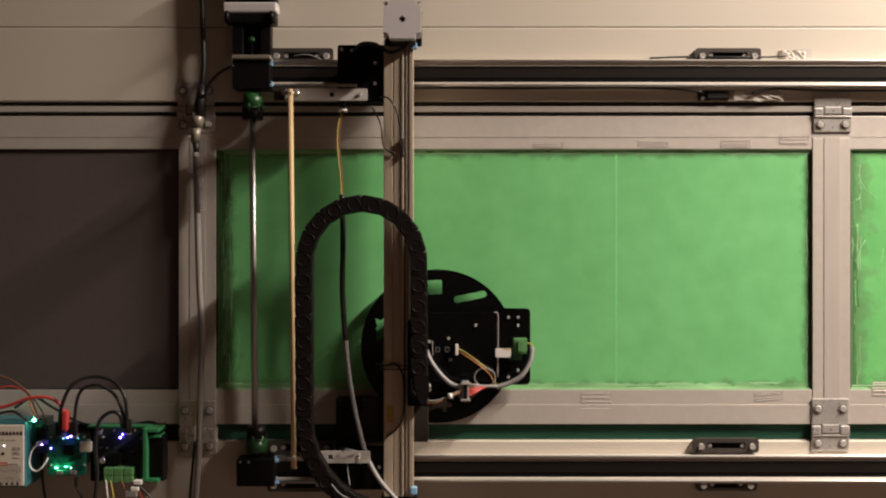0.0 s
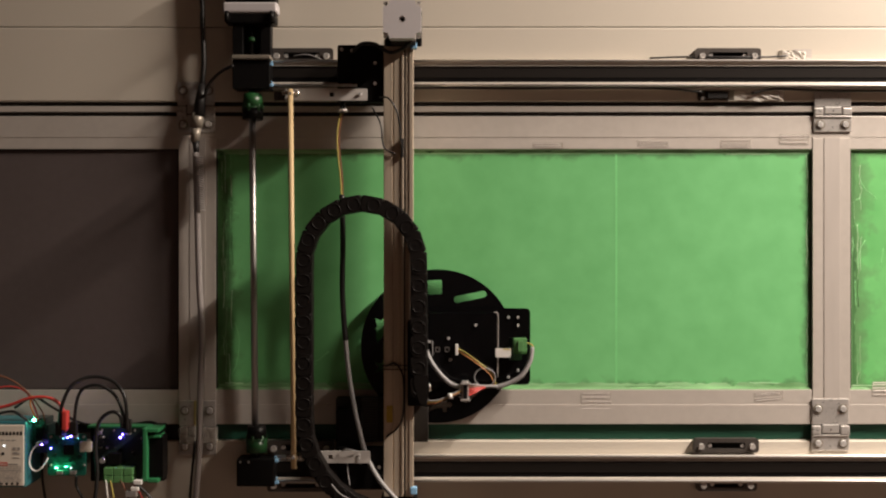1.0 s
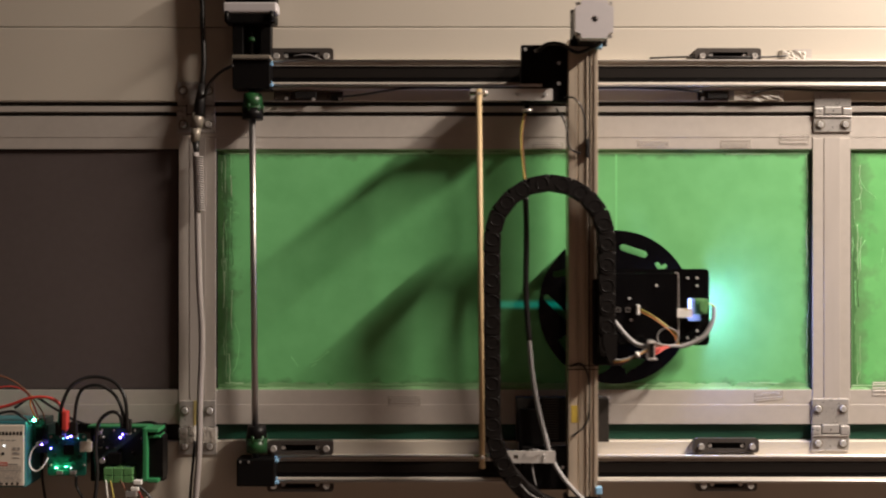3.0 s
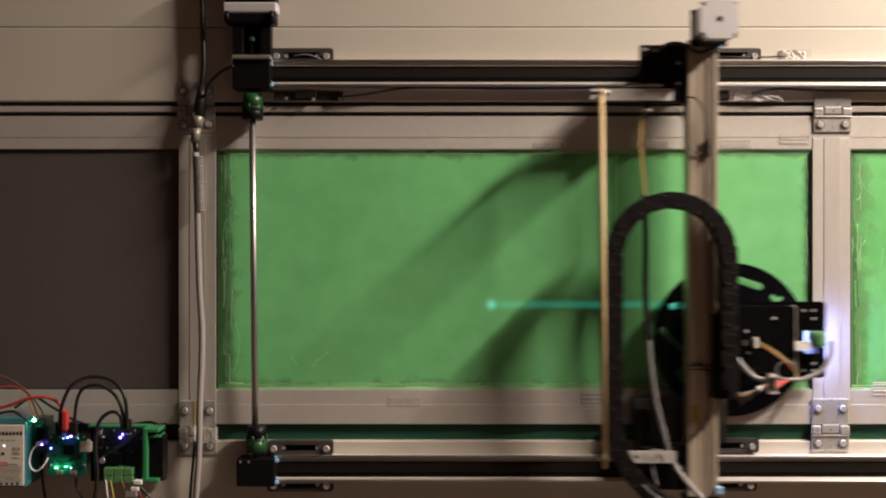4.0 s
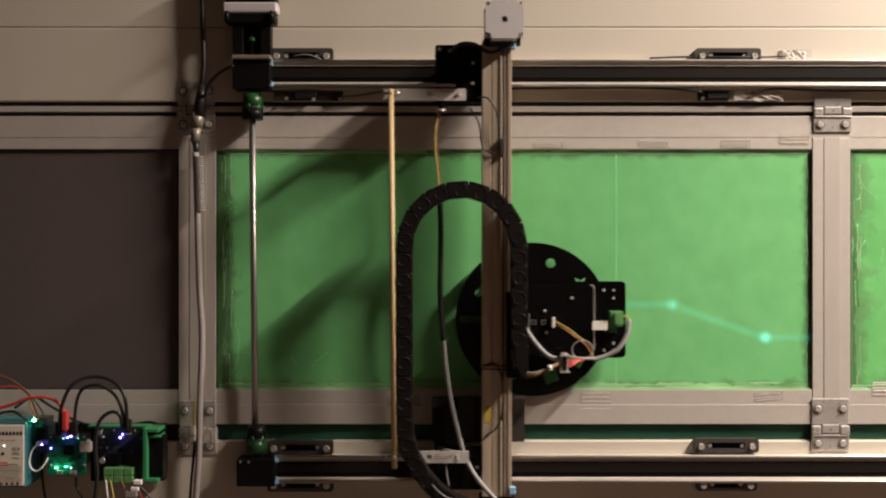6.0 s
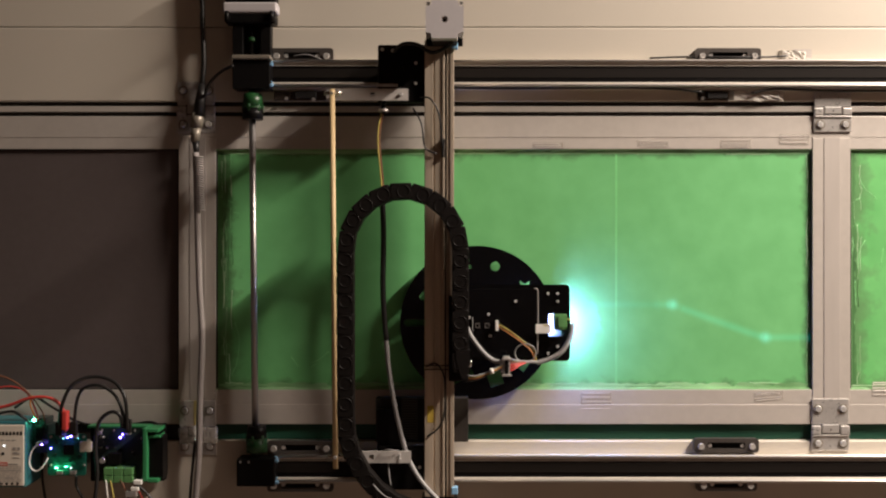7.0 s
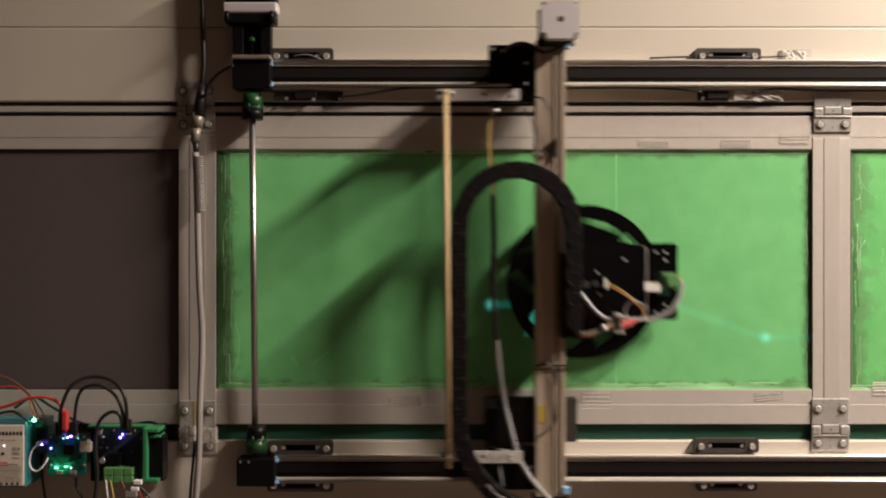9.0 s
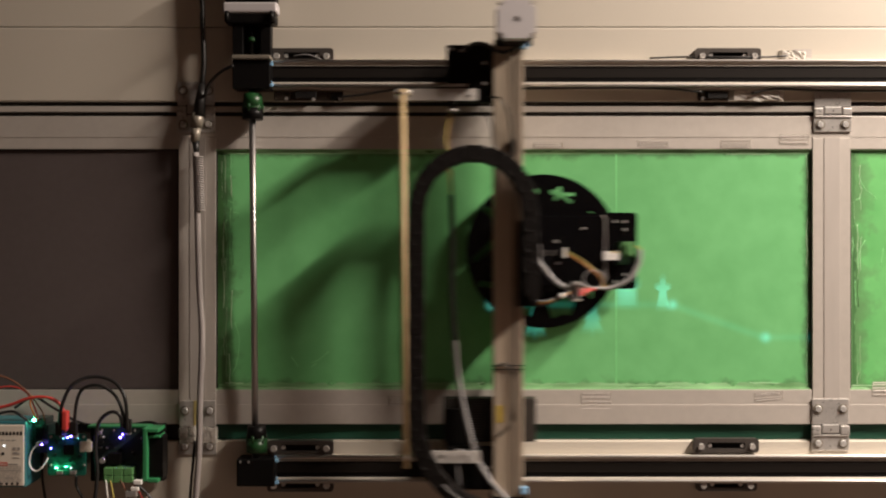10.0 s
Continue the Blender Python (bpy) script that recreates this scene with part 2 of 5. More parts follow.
def slab(bm, outline, y0, y1, holes=()):
    """A plate across the y axis with an outline and holes, as lists of (x, z)."""
    loops = [outline, *holes]
    edges, front = [], []
    for lp in loops:
        vs = [bm.verts.new((x, y0, z)) for x, z in lp]
        front.append(vs)
        edges += [bm.edges.new((vs[i], vs[(i + 1) % len(vs)])) for i in range(len(vs))]
    faces = [f for f in bmesh.ops.triangle_fill(bm, use_beauty=True, use_dissolve=False, edges=edges)["geom"] if isinstance(f, bmesh.types.BMFace)]
    ext = bmesh.ops.extrude_face_region(bm, geom=faces)
    moved = [v for v in ext["geom"] if isinstance(v, bmesh.types.BMVert)]
    bmesh.ops.translate(bm, verts=moved, vec=(0, y1 - y0, 0))
    bm.faces.ensure_lookup_table()
    return bm


def film(bm, outline, y):
    """One flat face across the y axis."""
    bm.faces.new([bm.verts.new((x, y, z)) for x, z in outline])
    return bm


def ring_of(cx, cz, r, n=24, start=0.0):
    return [(cx + r * math.cos(start + 2 * math.pi * k / n), cz + r * math.sin(start + 2 * math.pi * k / n)) for k in range(n)]


def round_rect(x0, x1, z0, z1, r, n=4):
    out = []
    for cx, cz, a in ((x1 - r, z1 - r, 0), (x0 + r, z1 - r, 90), (x0 + r, z0 + r, 180), (x1 - r, z0 + r, 270)):
        out += [(cx + r * math.cos(radians(a + 90 * k / n)), cz + r * math.sin(radians(a + 90 * k / n))) for k in range(n + 1)]
    return out


def B():
    return bmesh.new()


def block(name, parent, material, x0, x1, y0, y1, z0, z1, bevel=0.001, label="", base=None):
    return part(name, box(B(), x0, x1, y0, y1, z0, z1, bevel), material, parent, label, base)


def screw(parent, x, y, z, r=0.004, material=None, name="screw"):
    """A pan head with a hexagon socket, facing the room."""
    bm = B()
    rod(bm, (x, y, z), (x, y - r * 0.7, z), r, 14, r * 0.8)
    slab(bm, ring_of(x, z, r * 0.85, 14), y - r * 0.7 - 0.0002, y - r * 0.7 - 0.0008, [ring_of(x, z, r * 0.4, 6)])
    return part(name, bm, material or ZINC, parent)


# ---- room ----
# unseen shell that closes the room; its colours shape the bounced fill
def room():
    for name, dims, m in (("floor", (-3, 3, -5, 0.12, -0.1, 0), FLOORM), ("ceiling", (-3, 3, -5, 0.12, 3.1, 3.2), WALLBOUNCE),
                          ("wall_west", (-3.1, -3, -5, 0.12, 0, 3.1), WALLBOUNCE), ("wall_east", (3, 3.1, -5, 0.12, 0, 3.1), WALLBOUNCE),
                          ("wall_south", (-3, 3, -5.1, -5, 0, 3.1), WALLBOUNCE)):
        ob = block(name, None, m, *dims, bevel=0)
        tagged(ob, {"floor": "unseen garage floor, brown to tint the bounced light", "ceiling": "unseen garage ceiling, dark to limit the bounced light"}.get(name, "unseen garage wall, brown to tint the bounced light"), name.split("_")[0], kind="structure")


room()

# ---- sectional door ----
FACE = -0.01
SHEET = -0.005                        # front of the panes
door = thing("door_1", (0, 0.03, 0), "cream sectional garage door with aluminium framed window section", "garage door", kind="structure")


def door_leaf():
    # cream ribbed sections above and below the window section
    rows = [(1.6623, 2.05, "panel"), (1.5404, 1.6616, "panel"), (0.8772, 0.9877, "panel"),
            (0.45, 0.8754, "panel"), (0.02, 0.448, "panel"), (2.052, 3.1, "panel")]
    for z0, z1, n in rows:
        block(n, door, CREAM, -2.9, 2.9, FACE, 0.05, z0, z1, 0.0006 if z1 == 2.05 else 0.0022)
    block("seal", door, GASKET, -2.9, 2.9, FACE + 0.006, 0.05, 1.533, 1.5404, 0)
    block("seal", door, GREENGAP, -0.3703, 0.6015, FACE + 0.008, 0.05, 0.9887, 1.0144, 0, "dark gap with the green sheet's reflection in its colour")
    block("seal", door, GASKET, -2.9, -0.3703, FACE + 0.008, 0.05, 0.9887, 1.0144, 0)
    block("seal", door, GREENGAP, 0.6015, 2.9, FACE + 0.008, 0.05, 0.9887, 1.0144, 0)
    block("cover_strip", door, ALU, -2.9, 2.9, FACE + 0.001, 0.05, 1.5238, 1.533, 0.0006)
    block("seal", door, GASKET, -2.9, 2.9, FACE + 0.006, 0.05, 1.5165, 1.5238, 0)
    # rails and posts of the window frame
    block("top_rail", door, ALU, -2.9, 2.9, FACE, 0.05, 1.4815, 1.5165, 0.0008)
    block("bottom_rail", door, ALU, -2.9, 2.9, FACE, 0.05, 1.0144, 1.0467, 0.0008)
    edges = (-2.9, -1.1091, -1.0483, -0.4311, -0.3703, 0.6024, 0.6641, 2.2, 2.27, 2.9)
    for a, b in zip(edges[1:-1:2], edges[2:-1:2]):
        w = b - a
        block("post", door, ALU, a, b, FACE - 0.0005, 0.05, 1.0467, 1.4815, 0.0008)
        block("post_rib", door, ALUBAND, a + w * 0.3, a + w * 0.72, FACE - 0.0012, FACE + 0.001, 1.0467, 1.4815, 0.0003)
    for a, b in zip(edges[0::2], edges[1::2]):
        block("glazing_bead", door, ALU, a, b, FACE + 0.0005, 0.05, 1.463, 1.4815, 0.0004)
        block("glazing_bead", door, ALU, a, b, FACE + 0.0005, 0.05, 1.0467, 1.0706, 0.0004)
    zt, zb = 1.463, 1.0706
    panes = ((-2.9, -1.1091, DARKPANE), (-1.0483, -0.4311, DARKPANE), (-0.3703, 0.6024, GREEN), (0.6641, 2.2, GREENSIDE), (2.27, 2.9, DARKPANE))
    for a, b, m in panes:
        pane = block("pane", door, m, a, b, SHEET, 0.05, zb, zt, 0, "sheet painted with green phosphorescent paint" if m is not DARKPANE else "dark brown sheet")
        gm = GREENRIM if m is not DARKPANE else GASKET
        g = 0.0022
        for x0, x1, z0, z1 in ((a, b, zt - g, zt), (a, b, zb, zb + g), (a, a + g, zb + g, zt - g), (b - g, b, zb + g, zt - g)):
            block("pane_seal", pane, GASKET if m is DARKPANE else (gm if z1 - z0 < 0.01 else GASKET), x0, x1, SHEET - 0.003, SHEET + 0.004, z0, z1, 0)


door_leaf()


def smear(x0, x1, z0, z1, m, seed, n=26):
    """A ragged low streak of dried paint on the sheet."""
    rnd = random.Random(seed)
    bm = B()
    top = [(x0 + (x1 - x0) * k / n, z1 - abs(rnd.gauss(0, 0.35)) * (z1 - z0) * 0.6) for k in range(n + 1)]
    bot = [(x0 + (x1 - x0) * k / n, z0 + abs(rnd.gauss(0, 0.2)) * (z1 - z0) * 0.3) for k in range(n, -1, -1)]
    slab(bm, top + bot, SHEET - 0.0002, SHEET + 0.001)
    return part("paint_streak", bm, m, door, "ragged streak of brush-dried paint")


smear(-0.3666, 0.6036, 1.0704, 1.0825, GREENRIM, 1, 90)
smear(-0.3666, 0.6036, 1.4546, 1.462, GREENRIM, 2, 90)
def rim(x0, x1, z0, z1, m, seed, n=40, inner=1):
    """A ragged upright streak along a side of the sheet."""
    rnd = random.Random(seed)
    zs = [z0 + (z1 - z0) * k / n for k in range(n + 1)]
    fixed = [(x0 if inner > 0 else x1, z) for z in zs]
    loose = [((x0 + (x1 - x0) * rnd.uniform(0.25, 1)) if inner > 0 else (x1 - (x1 - x0) * rnd.uniform(0.25, 1)), z) for z in zs]
    return part("paint_streak", slab(B(), fixed + loose[::-1], SHEET - 0.0002, SHEET + 0.001), m, door, "ragged streak of thin dirty paint")


rim(-0.3684, -0.3573, 1.0788, 1.4583, THINPAINT, 3)
rim(0.5971, 0.6036, 1.0788, 1.4583, THINPAINT, 4, 60, -1)
rim(0.6702, 0.6767, 1.0788, 1.4583, THINPAINT, 5, 60)
block("seam", door, SEAM, 0.2814, 0.2851, SHEET - 0.00015, SHEET + 0.001, 1.0751, 1.4601, 0, "pale vertical joint in the paint")


def strokes():
    lines = [((0.6785, 1.4213), (0.6906, 1.3981), (0.7091, 1.3824)), ((0.6748, 1.3796), (0.6832, 1.3842)), ((0.6906, 1.3148), (0.6813, 1.2963), (0.6776, 1.2639)), ((0.7202, 1.3009), (0.7165, 1.2732)),
             ((-0.3407, 1.1806), (-0.3333, 1.1528), (-0.3370, 1.1158), (-0.3462, 1.0926)), ((-0.2490, 1.1250), (-0.2370, 1.1084)), ((-0.1870, 1.1324), (-0.2027, 1.1195), (-0.2148, 1.1139)), ((-0.2166, 1.1065), (-0.2074, 1.1130)),
             ((-0.3518, 1.3796), (-0.3425, 1.3750)), ((-0.3444, 1.3602), (-0.3333, 1.3583)), ((0.6045, 1.3268), (0.5980, 1.3213)), ((0.6045, 1.2269), (0.5989, 1.2232))]
    for ln in lines:
        part("brush_mark", hose(B(), [(x, SHEET + 0.0006, z) for x, z in ln], 0.0008, 8, 5), SCRATCH, door, "thin pale brush mark")


strokes()


def dried_runs(x0, x1, za, zb, count, seed, upright=False):
    """Thin dried streaks of paint along an edge of the sheet."""
    rnd = random.Random(seed)
    for k in range(count):
        m = rnd.choice((PALERUN, PALERUN, DARKRUN, SCRATCH))
        if upright:
            x, ln = rnd.uniform(x0, x1), rnd.uniform(0.02, 0.07)
            z = rnd.uniform(za, zb - ln)
            pts = [(x + rnd.gauss(0, 0.0008), SHEET + 0.0005, z + ln * i / 4) for i in range(5)]
        else:
            z, ln = za + (zb - za) * rnd.random() ** 1.3, rnd.uniform(0.015, 0.10)
            x = rnd.uniform(x0, x1 - ln)
            pts = [(x + ln * i / 5, SHEET + 0.0005, z + rnd.gauss(0, 0.0006)) for i in range(6)]
        part("dried_run", hose(B(), pts, rnd.uniform(0.0006, 0.0009), 6, 3), m, door, "thin dried run of paint")


PALERUN = mat("pale_paint_film", (0.50, 0.72, 0.46), 0.4, vary=0.2, grain=80)
DARKRUN = mat("dark_paint_film", (0.06, 0.16, 0.05), 0.5, vary=0.2, grain=80)
dried_runs(-0.3666, 0.6036, 1.0695, 1.0815, 95, 21)
dried_runs(-0.3666, 0.6036, 1.462, 1.4545, 40, 22)
dried_runs(0.6674, 0.7554, 1.0695, 1.0843, 8, 23)
dried_runs(-0.3666, -0.3444, 1.0713, 1.4583, 24, 24, True)
dried_runs(0.5943, 0.6036, 1.0713, 1.4583, 18, 25, True)
dried_runs(0.6693, 0.6832, 1.0713, 1.4583, 16, 26, True)


def tape(x0, x1, z0, z1, tilt=0.0, y=0.0):
    """A see-through strip with raised wrinkles along its length."""
    rnd = random.Random(round(x0 * 1000))
    m = Matrix.Rotation(radians(tilt), 4, "Y")
    c = Vector(((x0 + x1) / 2, 0, (z0 + z1) / 2))
    t = thing("tape_strip", (c.x, FACE, c.z), "strip of clear wrinkled adhesive tape on the frame", "tape", "tape strips")
    f = FACE + y
    bm = box(B(), x0, x1, f - 0.0003, f + 0.001, z0, z1)
    bmesh.ops.rotate(bm, verts=bm.verts, cent=c, matrix=m.to_3x3())
    part("film", bm, CLEARTAPE, t)
    long_x = x1 - x0 > z1 - z0
    n = max(3, round((z1 - z0 if long_x else x1 - x0) / 0.0036))
    for k in range(n):
        q = (k + 0.5) / n + rnd.uniform(-0.08, 0.08)
        e0, e1 = rnd.uniform(0, 0.12), 1 - rnd.uniform(0, 0.12)
        bm = B()
        if long_x:
            z = z0 + (z1 - z0) * q
            box(bm, x0 + (x1 - x0) * e0, x0 + (x1 - x0) * e1, f - 0.0007, f - 0.0002, z - 0.0004, z + 0.0004, 0.0002, 1)
        else:
            x = x0 + (x1 - x0) * q
            box(bm, x - 0.0005, x + 0.0005, f - 0.0007, f - 0.0002, z0 + (z1 - z0) * e0, z0 + (z1 - z0) * e1, 0.0003, 1)
        bmesh.ops.rotate(bm, verts=bm.verts, cent=c, matrix=m.to_3x3())
        part("wrinkle", bm, WRINKLE, t)
    return t


tape(0.1463, 0.1969, 1.4647, 1.4739, 0, 0.0004)
tape(0.3165, 0.3671, 1.4665, 1.4766, 0, 0.0004)
tape(0.4517, 0.5023, 1.4647, 1.4785, 0, 0.0004)
tape(0.5483, 0.5971, 1.4702, 1.4868)
tape(0.2245, 0.2742, 1.0396, 1.0654, 0, 0.0004)
tape(0.5069, 0.5548, 1.0525, 1.0672, -5, 0.0004)
tape(-0.0902, -0.0368, 1.0442, 1.0599)
tape(-0.403, -0.3836, 1.3635, 1.4408)
tape(0.7001, 0.7277, 1.0617, 1.0838)
tape(-0.3745, -0.3655, 1.0640, 1.0680, -35)


# ---- linear rails ----
def linear_rail(name, zc, x0, x1, lab):
    """A low belt rail, its back on the door."""
    t = thing(name, (x0, FACE, zc), lab, "linear rail", "horizontal rails")
    h = 0.0208
    b = FACE - 0.0004
    block("profile", t, BLACK, x0, x1, -0.0225, b, zc - h + 0.006, zc + h - 0.006, 0.001)
    block("top_flange", t, RAILALU, x0, x1, -0.0255, b, zc + h - 0.0065, zc + h, 0.002)
    block("bottom_flange", t, RAILALU, x0, x1, -0.0255, b, zc - h, zc - h + 0.0065, 0.002)
    block("inner_lip", t, RAILALU, x0, x1, -0.024, -0.016, zc + h - 0.0092, zc + h - 0.0078, 0.0004)
    block("belt", t, BELT, x0, x1, -0.0235, -0.0195, zc - 0.0075, zc + 0.008, 0.0008, "flat black toothed belt")
    block("under_lip", t, RAILALU, x0, x1, -0.0205, b, zc - h - 0.0045, zc - h - 0.0012, 0.0006)
    block("under_groove", t, BLACK, x0, x1, -0.0180, b, zc - h - 0.0013, zc - h + 0.0005, 0)
    part("guide_rod", rod(B(), (x0, -0.026, zc + h - 0.001), (x1, -0.026, zc + h - 0.001), 0.0022, 14), SATIN, t)
    part("guide_rod", rod(B(), (x0, -0.026, zc - h + 0.001), (x1, -0.026, zc - h + 0.001), 0.0022, 14), SATIN, t)
    for s in (-1, 1):
        block("end_cap", t, BLUECAP, x0 - 0.002, x0 + 0.003, -0.0295, -0.0195, zc + s * 0.0167 - 0.004, zc + s * 0.0167 + 0.004, 0.001, "small light blue end cap")
    return t


linear_rail("linear_rail", 1.5839, -0.2785, 1.6, "aluminium belt rail on the door above the window")
linear_rail("linear_rail", 0.9454, -0.2705, 1.6, "aluminium belt rail on the door below the window")

# ---- moving gantry ----
TRAVEL = [  # seconds, way along the rails, lift of the head
    (0.00, 0.0000, 0.0000),
    (1.00, 0.0000, 0.0000),
    (1.10, -0.0068, 0.0045),
    (1.20, -0.0082, 0.0291),
    (1.30, -0.0082, 0.0527),
    (1.40, -0.0082, 0.0631),
    (1.50, -0.0082, 0.0641),
    (1.83, -0.0082, 0.0641),
    (1.90, -0.0064, 0.0641),
    (2.00, 0.0068, 0.0641),
    (2.10, 0.0332, 0.0641),
    (2.20, 0.0704, 0.0641),
    (2.30, 0.1077, 0.0641),
    (2.40, 0.1449, 0.0641),
    (2.50, 0.1822, 0.0641),
    (2.60, 0.2194, 0.0641),
    (2.70, 0.2567, 0.0641),
    (2.80, 0.2803, 0.0641),
    (2.87, 0.2857, 0.0641),
    (2.97, 0.2857, 0.0641),
    (3.07, 0.3012, 0.0581),
    (3.17, 0.3357, 0.0454),
    (3.27, 0.3712, 0.0327),
    (3.37, 0.4066, 0.0200),
    (3.47, 0.4311, 0.0118),
    (3.53, 0.4357, 0.0109),
    (3.83, 0.4366, 0.0109),
    (3.90, 0.4438, 0.0109),
    (4.00, 0.4747, 0.0109),
    (4.10, 0.5120, 0.0109),
    (4.20, 0.5383, 0.0109),
    (4.30, 0.5474, 0.0109),
    (4.50, 0.5492, 0.0109),
    (4.60, 0.5256, 0.0254),
    (4.70, 0.4902, 0.0409),
    (4.80, 0.4348, 0.0436),
    (4.90, 0.3793, 0.0436),
    (5.00, 0.3239, 0.0436),
    (5.10, 0.2703, 0.0436),
    (5.20, 0.2176, 0.0436),
    (5.30, 0.1813, 0.0436),
    (5.40, 0.1604, 0.0436),
    (5.50, 0.1567, 0.0436),
    (5.93, 0.1567, 0.0436),
    (6.03, 0.1486, 0.0432),
    (6.13, 0.1222, 0.0418),
    (6.23, 0.0922, 0.0400),
    (6.33, 0.0695, 0.0386),
    (6.43, 0.0641, 0.0382),
    (7.20, 0.0636, 0.0382),
    (7.30, 0.0713, 0.0418),
    (7.40, 0.1049, 0.0700),
    (7.50, 0.1431, 0.0854),
    (7.60, 0.1885, 0.0872),
    (7.70, 0.2103, 0.0872),
    (7.80, 0.2117, 0.0872),
    (8.10, 0.2122, 0.0872),
    (8.20, 0.2221, 0.0863),
    (8.30, 0.2440, 0.0854),
    (8.40, 0.2648, 0.0845),
    (8.50, 0.2703, 0.0836),
    (8.83, 0.2708, 0.0836),
    (8.90, 0.2676, 0.0863),
    (9.00, 0.2367, 0.1045),
    (9.10, 0.2012, 0.1317),
    (9.20, 0.1467, 0.1472),
    (9.30, 0.1195, 0.1481),
    (9.40, 0.1068, 0.1481),
    (9.50, 0.1045, 0.1481),
    (9.70, 0.1045, 0.1481),
    (9.80, 0.1104, 0.1499),
    (9.90, 0.1304, 0.1526),
    (10.00, 0.1713, 0.1540),
]
G0 = Vector((-0.07, -0.065, 0.9112))
gantry = thing("gantry", G0, "aluminium gantry beam with black carriages riding on two rails", "gantry")


def shape_star(r, n=5, k=0.42, turn=90):
    return [((r if i % 2 == 0 else r * k) * math.cos(radians(turn + 180 / n * i)), (r if i % 2 == 0 else r * k) * math.sin(radians(turn + 180 / n * i))) for i in range(2 * n)]


def mirrored(half):
    return half + [(-x, z) for x, z in reversed(half)]


def shape_figure(s):
    half = [(0.12, 1.0), (0.30, 0.80), (0.22, 0.55), (0.75, 0.50), (0.80, 0.22), (0.28, 0.12), (0.35, -0.25), (0.62, -0.95), (0.25, -1.0), (0.04, -0.4)]
    return [(x * s, z * s) for x, z in mirrored(half)]


def shape_tree(s):
    half = [(0.04, 1.0), (0.34, 0.35), (0.24, 0.32), (0.48, -0.15), (0.36, -0.2), (0.68, -0.85), (0.12, -0.80), (0.12, -1.0)]
    return [(x * s, z * s) for x, z in mirrored(half)]


def shape_house(s):
    half = [(0.10, 1.0), (0.45, 0.72), (0.75, 0.45), (0.70, 0.15), (0.55, 0.05), (0.58, -0.95)]
    return [(x * s, z * s) for x, z in mirrored(half)]


def shape_slot(l, w):
    return round_rect(-l, l, -w, w, w * 0.95, 3)


def turned(pts, angle, dx, dz):
    c, s = math.cos(angle), math.sin(angle)
    return [(dx + x * c - z * s, dz + x * s + z * c) for x, z in pts]


def beam():
    xl, xr = -0.0924, -0.0924 + 0.046
    z0, z1 = 0.9129, 1.6268
    f, b = -0.082, -0.0485
    block("beam", gantry, BEAMALU, xl, xr, f + 0.003, b, z0, z1, 0.001)
    w = xr - xl
    for a, c, lift in ((0.0, 0.30, 0.0), (0.34, 0.55, 0.0015), (0.60, 0.68, -0.0008), (0.74, 0.80, 0.001), (0.86, 1.0, -0.0005)):
        block("beam_rib", gantry, BEAMALU, xl + w * a, xl + w * c, f + lift, f + 0.0035, z0 + 0.001, z1 - 0.001, 0.0009)
    block("beam_belt", gantry, BELT, xl + w * 0.69, xl + w * 0.73, f + 0.001, f + 0.0035, z0 + 0.001, z1 - 0.001, 0)
    block("beam_foot", gantry, BLACK, xl - 0.004, xr + 0.006, f, b + 0.004, 0.9005, z0, 0.002)
    for zz in (0.9249, 1.6174):
        block("end_cap", gantry, BLUECAP, xr - 0.004, xr + 0.006, f - 0.006, f + 0.006, zz - 0.006, zz + 0.005, 0.001, "small light blue end cap")
    # cable ties and marks on the beam
    for zz in (1.1178, 1.1117):
        block("cable_tie", gantry, RUBBER, xl - 0.002, xr + 0.001, f - 0.0015, f, zz, zz + 0.0015, 0)
    block("cable_clip", gantry, RUBBER, -0.0656, -0.0612, f - 0.007, f, 1.4425, 1.4714, 0.001)
    block("sticker", gantry, STICKER, -0.088, -0.0783, f - 0.0005, f + 0.0005, 1.0298, 1.0562, 0, "small yellow sticker")
    wires = [[(-0.0989, f, 1.5367), (-0.0827, f - 0.012, 1.5317), (-0.0695, f - 0.012, 1.5063), (-0.0642, f - 0.006, 1.4565)],
             [(-0.1105, f + 0.01, 1.5209), (-0.0971, f - 0.002, 1.4945), (-0.0915, f - 0.004, 1.4582), (-0.0739, f - 0.005, 1.4478)],
             [(-0.088, f - 0.003, 1.008), (-0.0695, f - 0.006, 1.0237), (-0.0616, f - 0.007, 1.0473), (-0.0616, f - 0.005, 1.0998), (-0.0739, f - 0.005, 1.1216), (-0.0898, f - 0.003, 1.1173)]]
    for w_ in wires:
        part("wire", hose(B(), w_, 0.0014), RUBBER, gantry)


